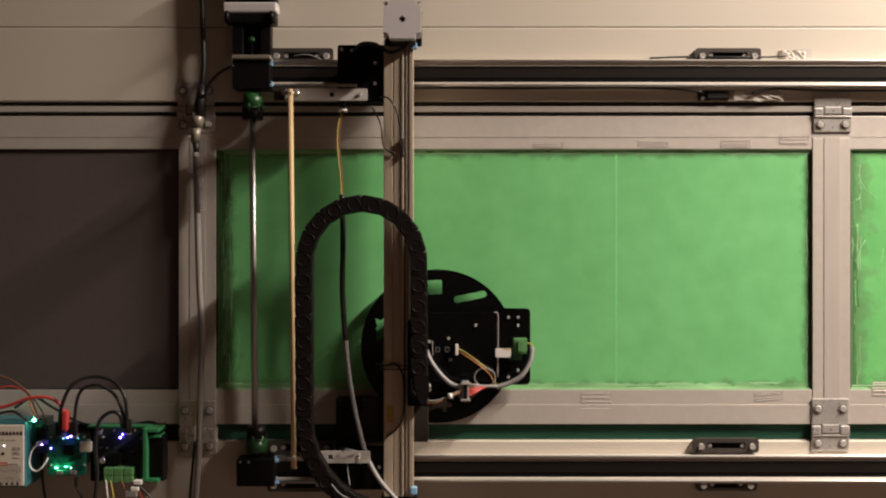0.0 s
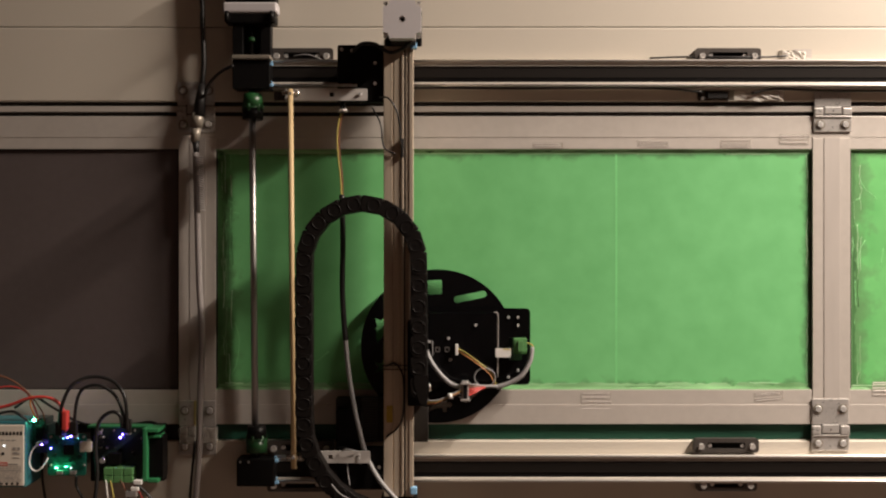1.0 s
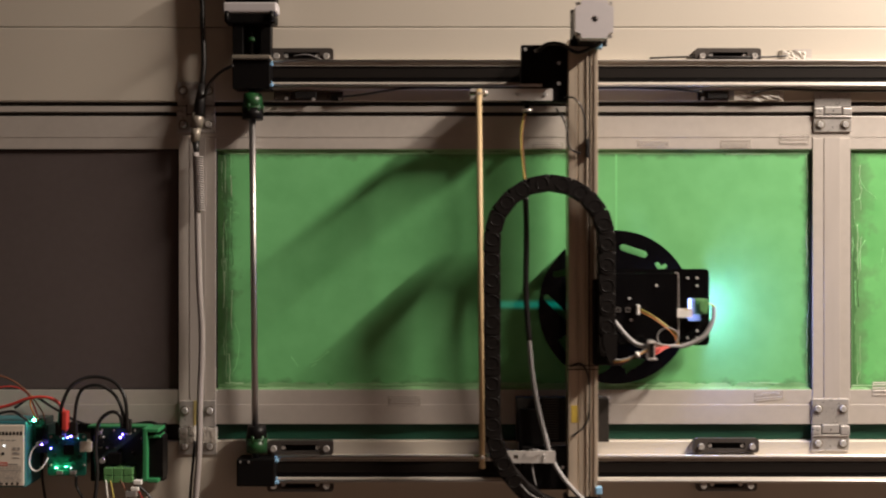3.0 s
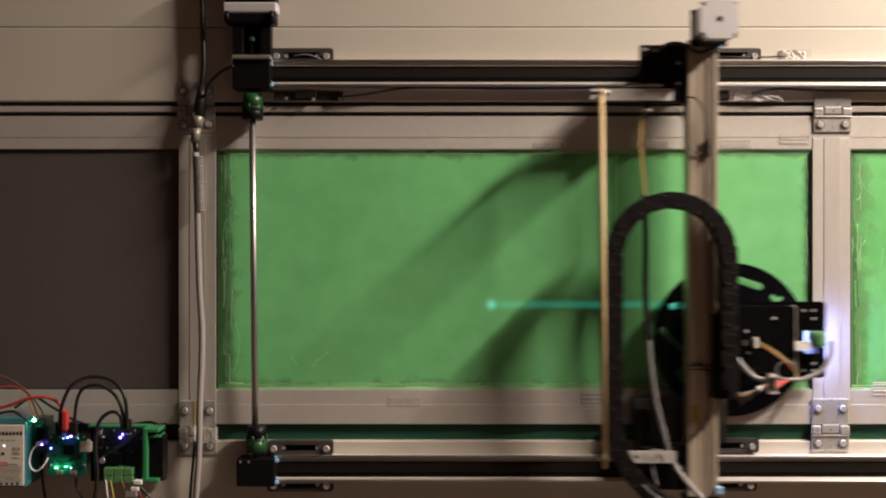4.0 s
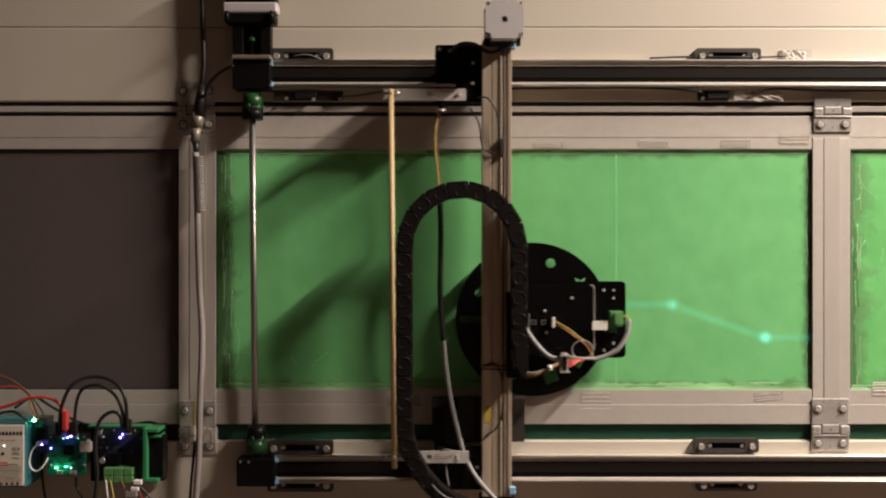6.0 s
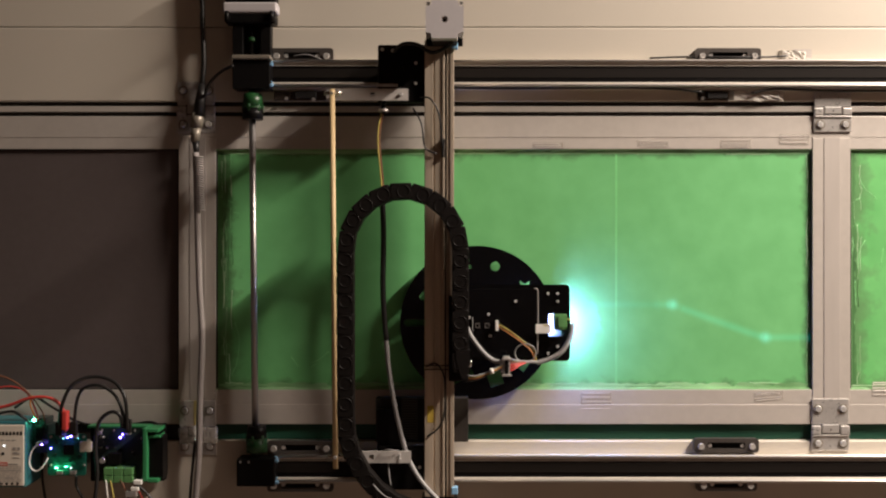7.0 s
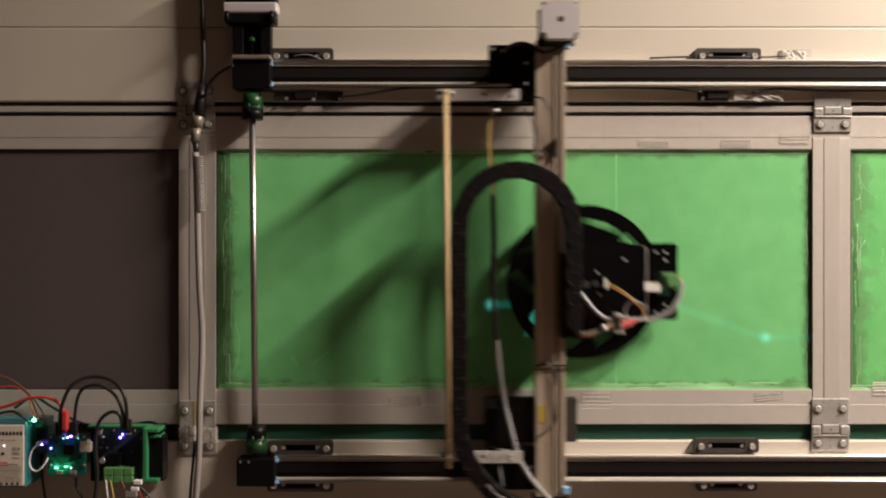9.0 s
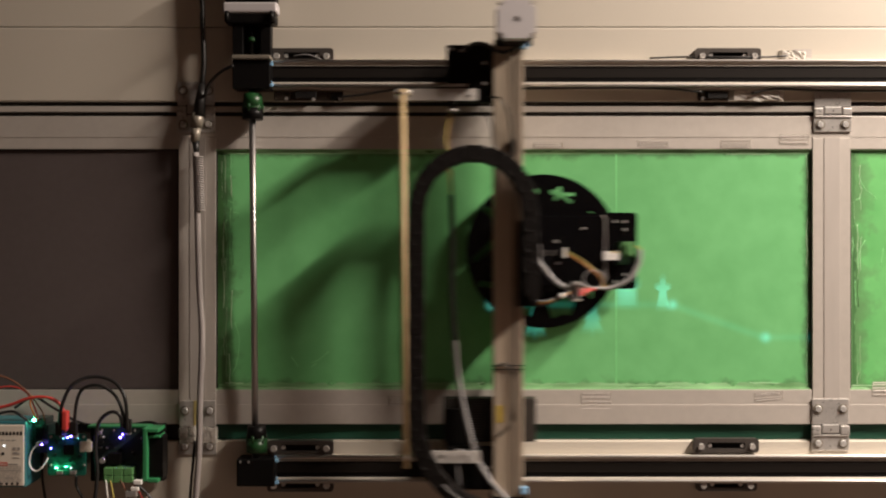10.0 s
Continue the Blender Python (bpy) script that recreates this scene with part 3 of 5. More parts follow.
def stepper(parent, cx, cz, front, back, half=0.0285, name="motor"):
    """A square stepper motor with chamfered corners, its rear face to the room."""
    c = half * 0.33
    def oct_(h, k):
        return [(cx + x, cz + z) for x, z in ((h, h - k), (h - k * 0.8, h - k * 0.8), (h - k, h), (-h + k, h), (-h + k * 0.8, h - k * 0.8), (-h, h - k), (-h, -h + k), (-h + k * 0.8, -h + k * 0.8), (-h + k, -h), (h - k, -h), (h - k * 0.8, -h + k * 0.8), (h, -h + k))]
    body = part(name, slab(B(), oct_(half * 0.98, c), front + 0.02, back), BLACK, parent, "black laminated motor body")
    part("rear_cover", slab(B(), oct_(half, c), front, front + 0.02, [ring_of(cx, cz, 0.005, 16)]), CASTGREY, body, "light grey cast motor cover")
    part("rear_bore", slab(B(), ring_of(cx, cz, 0.005, 16), front + 0.003, front + 0.006, [ring_of(cx, cz, 0.0025, 12)]), ZINC, body)
    for sx in (-1, 1):
        for sz in (-1, 1):
            screw(body, cx + sx * half * 0.87, front + 0.006, cz + sz * half * 0.87, 0.0032)
    part("flange", box(B(), cx - half, cx + half, back - 0.006, back, cz - half, cz + half, 0.002), BLACK, body)
    return body


def carriage(zc, up):
    zt, zb = zc
    x0, x1 = -0.1658, -0.0905
    f = -0.072
    ob = block("carriage_plate", gantry, BLACK, x0, x1, f, f + 0.008, zb, zt, 0.003)
    block("carriage_block", gantry, BLACK, x0 + 0.03, x1 + 0.02, f + 0.007, -0.0325, zb + 0.012, zt - 0.012, 0.002)
    return ob


beam()
stepper(gantry, -0.0612, 1.6437, -0.144, -0.081)
top = carriage((1.6206, 1.5294), True)
low = carriage((0.9909, 0.9218), False)
for px, pz in ((-0.1585, 1.6127), (-0.1426, 1.6109), (-0.1063, 1.5914), (-0.1063, 1.5595)):
    screw(top, px, -0.072, pz, 0.0030, BRIGHTSCREW)
screw(low, -0.1001, -0.072, 0.9581, 0.0028, BRIGHTSCREW)
# loose wires round the lower strap and the chain's foot
part("loose_wire", hose(B(), [(-0.1560, -0.090, 0.9870), (-0.1500, -0.094, 0.9905), (-0.1400, -0.094, 0.9890), (-0.1310, -0.090, 0.9868)], 0.0009), GREYCABLE, gantry)
part("loose_wire", hose(B(), [(-0.1490, -0.080, 0.9670), (-0.1470, -0.088, 0.9500), (-0.1440, -0.094, 0.9340)], 0.0009), GREYCABLE, gantry)
part("loose_wire", hose(B(), [(-0.1700, -0.118, 0.9420), (-0.1560, -0.120, 0.9280), (-0.1400, -0.120, 0.9200), (-0.1180, -0.118, 0.9150)], 0.0009), GREYCABLE, gantry)
part("motor_lead", hose(B(), [(-0.1399, -0.077, 1.6089), (-0.1259, -0.092, 1.6174), (-0.104, -0.097, 1.6156), (-0.0816, -0.097, 1.6031), (-0.0595, -0.107, 1.6083), (-0.048, -0.122, 1.6149)], 0.0028), RUBBER, gantry)
block("lock_lever", gantry, ZINC, -0.169, -0.1338, -0.087, -0.08, 1.5526, 1.557, 0.001)


def bracket(x0, x1, z0, z1, holes):
    bm = B()
    hs = [[(hx - 0.0035, (z0 + z1) / 2 - 0.0035), (hx + 0.0035, (z0 + z1) / 2 - 0.0035), (hx + 0.0035, (z0 + z1) / 2 + 0.0035), (hx - 0.0035, (z0 + z1) / 2 + 0.0035)] for hx in holes]
    slab(bm, round_rect(x0, x1, z0, z1, 0.0015, 2), -0.087, -0.083, hs)
    return part("strap", bm, STRAP, gantry, "flat pale aluminium strap with square holes")


st = bracket(-0.2447, -0.1175, 1.5307, 1.5491, [-0.1728])
screw(st, -0.1289, -0.087, 1.5403, 0.0032, BRIGHTSCREW)
sb = bracket(-0.1912, -0.1132, 0.9676, 0.986, [-0.1746])
for zz in (0.9798, 0.9737):
    screw(sb, -0.1307, -0.087, zz, 0.0021, BRIGHTSCREW)
part("dowel", rod(B(), (-0.2328, -0.113, 1.5440), (-0.2276, -0.113, 0.9654), 0.0041, 16), WOOD, gantry, "long pale wooden dowel")
for px, pz in ((-0.2328, 1.5392), (-0.2270, 0.9810)):
    part("dowel_spacer", rod(B(), (px + 0.004, -0.086, pz), (px + 0.002, -0.110, pz), 0.0030, 12), ZINC, gantry)
    part("dowel_bolt", rod(B(), (px - 0.014, -0.104, pz), (px + 0.014, -0.104, pz), 0.0032, 12), STEEL, gantry)
    part("dowel_nut", rod(B(), (px + 0.007, -0.104, pz), (px + 0.011, -0.104, pz), 0.0055, 6), ZINC, gantry)
screw(gantry, -0.2275, -0.117, 0.9830, 0.0030)
screw(gantry, -0.2326, -0.117, 1.5370, 0.0026)
# sensor under the strap, yellow lead, black sleeve and grey cable
part("sensor_stud", rod(B(), (-0.1566, -0.077, 1.5314), (-0.1566, -0.077, 1.5121), 0.004, 12), BLACK, gantry)
part("sensor_nut", rod(B(), (-0.1566, -0.077, 1.5182), (-0.1566, -0.077, 1.5138), 0.0085, 6), ZINC, gantry)
part("sensor_lead", hose(B(), [(-0.1594, -0.072, 1.5152), (-0.1647, -0.072, 1.4913), (-0.1656, -0.072, 1.4603), (-0.1612, -0.072, 1.416), (-0.1585, -0.072, 1.3788)], 0.0013), YELLOW, gantry)
part("sensor_lead", hose(B(), [(-0.1568, -0.07, 1.5152), (-0.1621, -0.07, 1.4913), (-0.163, -0.07, 1.4603), (-0.1585, -0.07, 1.416), (-0.1568, -0.07, 1.3788)], 0.0015), BROWNW, gantry)
part("sleeve", hose(B(), [(-0.1585, -0.072, 1.385), (-0.1568, -0.072, 1.3186), (-0.1577, -0.072, 1.2389), (-0.155, -0.072, 1.1857), (-0.1523, -0.072, 1.1574)], 0.0046), RUBBER, gantry)
part("grey_cable", hose(B(), [(-0.1532, -0.072, 1.1636), (-0.1488, -0.072, 1.1149), (-0.1408, -0.072, 1.0617), (-0.1289, -0.077, 1.0105), (-0.1179, -0.0765, 0.973), (-0.0979, -0.088, 0.9404), (-0.0647, -0.097, 0.9057)], 0.0040), GREYCABLE, gantry)
# driver box with cooling ribs behind the beam
dx = block("driver_box", gantry, BOXGREY, -0.1707, -0.0234, -0.048, -0.022, 0.9928, 1.062, 0.001)
for k in range(17):
    zz = 0.9973 + k * 0.0040
    block("cooling_rib", dx, RIBGREY, -0.1294, -0.1042, -0.054, -0.0478, zz, zz + 0.0018, 0)
block("lower_post", gantry, BLACK, -0.1676, -0.1284, -0.062, -0.05, 0.98, 1.0468, 0.002)

# ---- stencil head ----
HC = Vector((-0.0086, -0.019, 1.1425))
head = part("stencil_head", slab(B(), round_rect(-0.0763, 0.1404, 1.0819, 1.2046, 0.007), -0.032, -0.029,
                                [round_rect(0.1063, 0.1272, 1.121, 1.1574, 0.001, 2)]), ACRYL, gantry, "glossy black acrylic plate")
block("slide", head, BLACK, -0.0547, -0.0238, -0.096, -0.033, 1.0572, 1.1896, 0.002)
block("wheel_drive", head, ACRYL, -0.0234, 0.0846, -0.047, -0.0315, 1.0885, 1.1983, 0.001)
part("stiff_wire", hose(B(), [(0.0815, -0.046, 1.1985), (0.0852, -0.046, 1.1985), (0.0873, -0.046, 1.1955), (0.0876, -0.046, 1.186), (0.0876, -0.046, 1.14), (0.0868, -0.05, 1.096)], 0.0010), CLEARCABLE, head, "stiff grey wire")
for px, pz in ((0.1054, 1.1901), (0.1208, 1.1901), (0.1208, 1.1773), (0.1208, 1.1052), (0.1054, 1.0938), (0.1208, 1.0938)):
    screw(head, px, -0.0321, pz, 0.0024, BRIGHTSCREW)
for px, pz in ((0.0522, 1.1786), (0.0090, 1.1579), (0.0117, 1.1237), (-0.0216, 1.1525), (-0.0216, 1.1246)):
    screw(head, px, -0.0471, pz, 0.0026, BRIGHTSCREW)
block("white_plug", head, WHITE, 0.0197, 0.0242, -0.057, -0.047, 1.1322, 1.1484, 0.0005)
block("paper_tag", head, WHITE, 0.0832, 0.1074, -0.056, -0.0545, 1.1282, 1.1425, 0.0003, "small white paper tag")
tb = block("terminal_block", head, TERM, 0.1129, 0.1336, -0.052, -0.032, 1.133, 1.1573, 0.0008, "green plug-in terminal block")
block("terminal_step", tb, TERM, 0.1188, 0.1278, -0.056, -0.0515, 1.1371, 1.1542, 0.0006)
block("tag_stripe", head, YELLOW, 0.0952, 0.1068, -0.0563, -0.0559, 1.1402, 1.1422, 0)
part("plug_wire", hose(B(), [(0.1314, -0.044, 1.1497), (0.1382, -0.047, 1.1493), (0.1435, -0.052, 1.1448)], 0.0014), YELLOW, head)
part("white_cable", hose(B(), [(0.1413, -0.057, 1.1444), (0.1373, -0.062, 1.1226), (0.123, -0.067, 1.1003), (0.1034, -0.067, 1.0887), (0.0838, -0.067, 1.0825)], 0.0038), GREYCABLE, head)
part("grey_lead", hose(B(), [(-0.0259, -0.062, 1.1387), (-0.0177, -0.072, 1.122), (-0.0018, -0.077, 1.1016), (0.0142, -0.077, 1.0883), (0.0317, -0.082, 1.0844)], 0.0038), GREYCABLE, head)
part("thin_wire", hose(B(), [(0.0233, -0.052, 1.1421), (0.0392, -0.062, 1.1342), (0.0588, -0.067, 1.1199), (0.0784, -0.067, 1.103), (0.0838, -0.067, 1.0834)], 0.0009), YELLOW, head)
part("thin_wire", hose(B(), [(0.0233, -0.052, 1.1385), (0.0392, -0.064, 1.1297), (0.0571, -0.069, 1.1173), (0.0749, -0.069, 1.1012), (0.0811, -0.069, 1.0834)], 0.0009), ORANGE, head)
ring = [(0.0658 + 0.0165 * math.cos(a * 0.7854), -0.069 + 0.0004 * a, 1.0982 + 0.0145 * math.sin(a * 0.7854)) for a in range(-1, 9)]
part("looped_wire", hose(B(), ring, 0.0011), GREYCABLE, head)
part("wire_bundle", hose(B(), [(0.0853, -0.069, 1.0841), (0.0691, -0.072, 1.0848), (0.0547, -0.077, 1.0837), (0.0405, -0.082, 1.0826)], 0.0026), GREYCABLE, head)
for k, m in enumerate((RED, RED, RED, BROWNW, GREYCABLE)):
    o = (k - 2) * 0.0042
    part("red_wire" if m is RED else "thin_wire", hose(B(), [(0.040, -0.088, 1.0815 + o), (0.047, -0.086, 1.0825 + o * 0.85), (0.056, -0.080, 1.0838 + o * 0.45), (0.066, -0.074, 1.0845 + o * 0.2)], 0.0012), m, head)
cn = block("connector_shell", head, ZINC, 0.0295, 0.0400, -0.096, -0.08, 1.0650, 1.0955, 0.0015)
block("connector_core", cn, BLACK, 0.0315, 0.0375, -0.0972, -0.0955, 1.0690, 1.0915, 0.0008)
for k in range(5):
    block("solder_pin", cn, BRIGHTSCREW, 0.0255, 0.0290, -0.094, -0.092, 1.0700 + k * 0.0045, 1.0718 + k * 0.0045, 0.0003)
for zz in (1.0663, 1.0916):
    block("thumb_screw", cn, ZINC, 0.0270, 0.0425, -0.1, -0.094, zz - 0.0010, zz + 0.0020, 0.0008)
for i, (m, dz) in enumerate(((ORANGE, 0), (YELLOW, 3), (BROWNW, -3), (GREYCABLE, 6), (RUBBER, -6))):
    o = dz * 0.00045
    part("pigtail", hose(B(), [(-0.028, -0.092, 1.0613 + o * 1.6), (-0.0105, -0.097, 1.0631 + o), (0.0096, -0.097, 1.0718 + o * 0.5), (0.0289, -0.092, 1.0806 + o)], 0.0017), m, head)
part("wire_knot", rod(B(), (0.0118, -0.102, 1.0700), (0.0108, -0.102, 1.0780), 0.0032, 8), WHITE, head)
part("chain_anchor", slab(B(), [(-0.044, 1.1076), (-0.044, 1.0938), (-0.0362, 1.0662), (-0.0302, 1.0619), (-0.0233, 1.0731), (-0.0224, 1.1076)], -0.117, -0.095), CHAINBLK, head)
for px in (-0.0126, 0.0027):
    part("sensor_chip", slab(B(), round_rect(px, px + 0.008, 1.1358, 1.1439, 0.001, 2), -0.0485, -0.0468, [round_rect(px + 0.002, px + 0.006, 1.1376, 1.1421, 0.0008, 2)]), RIBGREY, head)
block("white_plug", head, GREYCABLE, -0.0174, -0.0158, -0.054, -0.047, 1.1304, 1.1538, 0.0005)
part("roller", rod(B(), (-0.0241, -0.062, 1.0816), (-0.0187, -0.062, 1.0816), 0.0065, 14), STEEL, head)
# opaque box added behind the plate to hide the lamp while off
block("blackout_box", head, BLACK, 0.0967, 0.1368, -0.0285, -0.0225, 1.1623, 1.2015, 0)

# the wheel of stencils
def stencil_wheel():
    R, rc = 0.1245, 0.0957
    sq = 0.0116
    # ten stencils, upright where the light shines through
    kinds = [shape_tree(0.0200), shape_star(0.0148), ring_of(0, 0, 0.0076, 20), [(x * 0.78, z) for x, z in shape_figure(0.0196)],
             turned(shape_slot(0.0232, 0.0055), math.pi / 2, 0, 0), shape_slot(0.0232, 0.0055), turned(shape_slot(0.0245, 0.0055), math.pi / 4, 0, 0),
             turned(shape_slot(0.0270, 0.0055), -math.pi / 4, 0, 0), round_rect(-sq, sq, -sq, sq, 0.0015, 2), shape_house(0.0215)]
    holes = []
    for k, sh in enumerate(kinds):
        a = radians(36 * k)
        holes.append(turned(sh, a, HC.x + rc * math.cos(a), HC.z + rc * math.sin(a)))
    w = part("stencil_wheel", slab(B(), ring_of(HC.x, HC.z, R, 72), -0.0205, -0.018, holes), ACRYL, head, "black wheel with cut-out stencil shapes", base=HC)
    return w


block("hole_diffuser", head, DIFFUSER, 0.1058, 0.1277, -0.0288, -0.0280, 1.1205, 1.1579, 0, "added diffuser that dims the exposure light through the plate's hole")
wheel = stencil_wheel()
led = block("exposure_led", head, UVLED, 0.104, 0.1304, -0.0265, -0.0245, 1.1641, 1.1988, 0, "violet exposure light")

# ---- cable chain ----
chain = block("cable_chain", gantry, CHAINBLK, -0.1251, -0.073, -0.116, -0.087, 0.8909, 0.9117, 0.003, "black plastic cable chain")
CX0, CX1, CR = -0.2124, -0.0369, -0.0369 / 2 - -0.2124 / 2
CZB, CZC, CZE = 1.0186, 1.2826, 1.075
FOOT = [(-0.112, 0.8996), (-0.1511, 0.9187), (-0.1815, 0.9491), (-0.2006, 0.9812), (CX0, CZB)]
run_in = [(p.x, p.z) for p in smooth_line([(x, 0, z) for x, z in FOOT], 8)]
run_in_s = [0.0]
for a, b in zip(run_in, run_in[1:]):
    run_in_s.append(run_in_s[-1] + math.hypot(b[0] - a[0], b[1] - a[1]))
CLEN = run_in_s[-1] + 2 * CZC - CZB - CZE + math.pi * CR
NLINK = 29
PITCH = CLEN / NLINK


def along(s, lift):
    """The point of the chain at the length s from its fixed end, with the head lifted."""
    if s <= run_in_s[-1]:
        for i in range(len(run_in) - 1):
            if s <= run_in_s[i + 1]:
                k = (s - run_in_s[i]) / (run_in_s[i + 1] - run_in_s[i])
                return run_in[i][0] + k * (run_in[i + 1][0] - run_in[i][0]), run_in[i][1] + k * (run_in[i + 1][1] - run_in[i][1])
    s -= run_in_s[-1]
    zc = CZC + lift / 2
    if s <= zc - CZB:
        return CX0, CZB + s
    s -= zc - CZB
    if s <= math.pi * CR:
        a = math.pi - s / CR
        return (CX0 + CX1) / 2 + CR * math.cos(a), zc + CR * math.sin(a)
    return CX1, zc - (s - math.pi * CR)


def link_pose(i, lift):
    a, b = along(i * PITCH + 1e-6, lift), along((i + 1) * PITCH - 1e-6, lift)
    ang = math.degrees(math.atan2(b[0] - a[0], b[1] - a[1])) % 360
    if ang > 270:
        ang -= 360
    base = BASE[chain.name]
    return pose((a[0] + b[0]) / 2 - base.x, -0.1025 + (i % 2) * 0.0007 - base.y, (a[1] + b[1]) / 2 - base.z, 0, ang, 0)


def ringed(bm, cx, cz, y, r, t, n=24, m=6):
    """A raised round bead in a circle on a face at y."""
    rows_ = [[bm.verts.new((cx + (r + t * math.cos(b)) * math.cos(a), y - t * math.sin(b), cz + (r + t * math.cos(b)) * math.sin(a)))
              for b in (math.pi * k / (m - 1) for k in range(m))] for a in (2 * math.pi * j / n for j in range(n))]
    for j in range(n):
        for k in range(m - 1):
            bm.faces.new((rows_[j][k], rows_[j][k + 1], rows_[(j + 1) % n][k + 1], rows_[(j + 1) % n][k])).smooth = True


def link_mesh():
    bm = B()
    h, w, d = PITCH / 2, 0.0122, 0.0135
    box(bm, -w, w, -d + 0.002, d - 0.002, -h * 1.06, h * 1.08, 0.0025)
    for y in (-d, d - 0.0022):
        slab(bm, [(w * 0.96 * math.cos(radians(a)), h * 0.42 + w * 1.0 * math.sin(radians(a))) for a in range(0, 181, 20)] + [(-w * 0.96, -h * 0.75), (-w * 0.5, -h * 0.95), (w * 0.5, -h * 0.95), (w * 0.96, -h * 0.75)], y, y + 0.0022)
    ringed(bm, 0, h * 0.25, -d, w * 0.76, 0.0008)
    slab(bm, ring_of(0, h * 0.25, w * 0.22, 12), -d - 0.0003, -d + 0.0002, [ring_of(0, h * 0.25, w * 0.10, 8)])
    for v in bm.verts:
        v.co.x *= 1.06
    me = bpy.data.meshes.new("link")
    bmesh.ops.recalc_face_normals(bm, faces=bm.faces)
    bm.to_mesh(me)
    bm.free()
    me.materials.append(CHAINBLK)
    return me


LINK = link_mesh()
links = []
for i in range(NLINK):
    ob = new("link", LINK)
    ob.parent = chain
    ob.matrix_basis = link_pose(i, 0)
    links.append(ob)


# ---- fixed drive at the rails' ends ----
def drive():
    t = thing("drive_motor", (-0.3011, -0.055, 1.5515), "black and grey drive motor with coupling cage on the rail's end", "motor")
    xa, xb = -0.3308, -0.2714
    block("gear_block", t, BLACK, -0.3361, -0.2758, -0.045, FACE - 0.0004, 1.5559, 1.6018, 0.0015)
    block("collar", t, DULLCOLLAR, xa - 0.0005, xb + 0.001, -0.075, -0.044, 1.5975, 1.6042, 0.0015)
    for a, b in ((-0.3308, -0.3139), (-0.2873, -0.2705)):
        block("cage_wall", t, BLACK, a, b, -0.069, -0.049, 1.6042, 1.6539, 0.0012)
    block("cage_back", t, BLACK, -0.3148, -0.2865, -0.057, -0.049, 1.6042, 1.6539, 0)
    part("shaft", rod(B(), (-0.302, -0.06, 1.6038), (-0.302, -0.06, 1.6534), 0.0045, 14), BLACK, t)
    part("clamp_ring", rod(B(), (-0.302, -0.06, 1.6268), (-0.302, -0.06, 1.633), 0.0075, 16), COUPLER, t)
    block("cage_flange", t, BLACK, -0.3414, -0.2625, -0.074, -0.048, 1.6539, 1.6689, 0.002)
    block("motor_flange", t, CASTGREY, -0.345, -0.2598, -0.076, -0.047, 1.6698, 1.6867, 0.003, "light grey cast motor flange")
    block("motor_body", t, BLACK, -0.3432, -0.2616, -0.075, -0.047, 1.6876, 1.7532, 0.004)
    for px in (-0.3379, -0.2678):
        part("flange_bolt", rod(B(), (px, -0.077, 1.6556), (px, -0.077, 1.6716), 0.0035, 10), BLACK, t)
        screw(t, px + 0.001, -0.0741, 1.6618, 0.004, BLACK)
    for pz in (1.5955, 1.5622):
        block("end_cap", t, BLUECAP, -0.2768, -0.2718, -0.042, -0.036, pz - 0.0026, pz + 0.0026, 0.0008, "small light blue end cap")
    screw(t, -0.3325, -0.0451, 1.5975, 0.002)
    # motor and cage scaled about the camera: shorter shadow, same outline in view
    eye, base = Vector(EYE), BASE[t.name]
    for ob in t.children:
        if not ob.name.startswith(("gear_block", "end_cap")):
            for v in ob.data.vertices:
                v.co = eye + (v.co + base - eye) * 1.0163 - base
    b = thing("end_block", (-0.2990, FACE, 0.9206), "black bearing block at the lower rail's end", "bearing block")
    block("housing", b, BLACK, -0.3298, -0.2686, -0.045, FACE - 0.0004, 0.9206, 0.9648, 0.0025)
    for pz in (0.9611, 0.9261):
        block("end_cap", b, BLUECAP, -0.2695, -0.2632, -0.042, -0.036, pz - 0.0026, pz + 0.0026, 0.0008, "small light blue end cap")
    for px in (-0.3235, -0.31):
        screw(b, px, -0.0451, 0.9603, 0.002)
    s = thing("drive_shaft", (-0.3020, -0.030, 0.9625), "polished steel shaft with green plastic couplings joining both rails", "shaft")
    xa, xb, y = -0.3075, -0.3020, -0.030
    part("steel_rod", rod(B(), (xa, y, 1.5584), (xb, y, 0.9615), 0.0053, 20), SHAFTSTEEL, s)
    for px, z0, z1, flip in ((-0.3063, 1.5081, 1.5495, 1), (-0.3, 0.9738, 1.0162, 0)):
        zm = z0 + (z1 - z0) * (0.45 if flip else 0.5)
        lo, hi = (BLACK, COUPLER) if flip else (COUPLER, BLACK)
        part("coupling_half", rod(B(), (px, y, z0), (px, y, zm - 0.001), 0.0165, 24), lo, s)
        part("coupling_half", rod(B(), (px, y, zm + 0.001), (px, y, z1), 0.0165, 24, 0.0145), hi, s)
        part("coupling_spider", rod(B(), (px, y, zm - 0.0012), (px, y, zm + 0.0012), 0.0172, 24), COUPLER, s)
        for k in range(6):
            a = k * math.pi / 3 + 0.3
            screw_x, screw_y = px + 0.0145 * math.cos(a), y + 0.0145 * math.sin(a)
            part("coupling_tooth", rod(B(), (screw_x, screw_y, zm - 0.006), (screw_x, screw_y, zm + 0.006), 0.0028, 8), COUPLER, s)


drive()


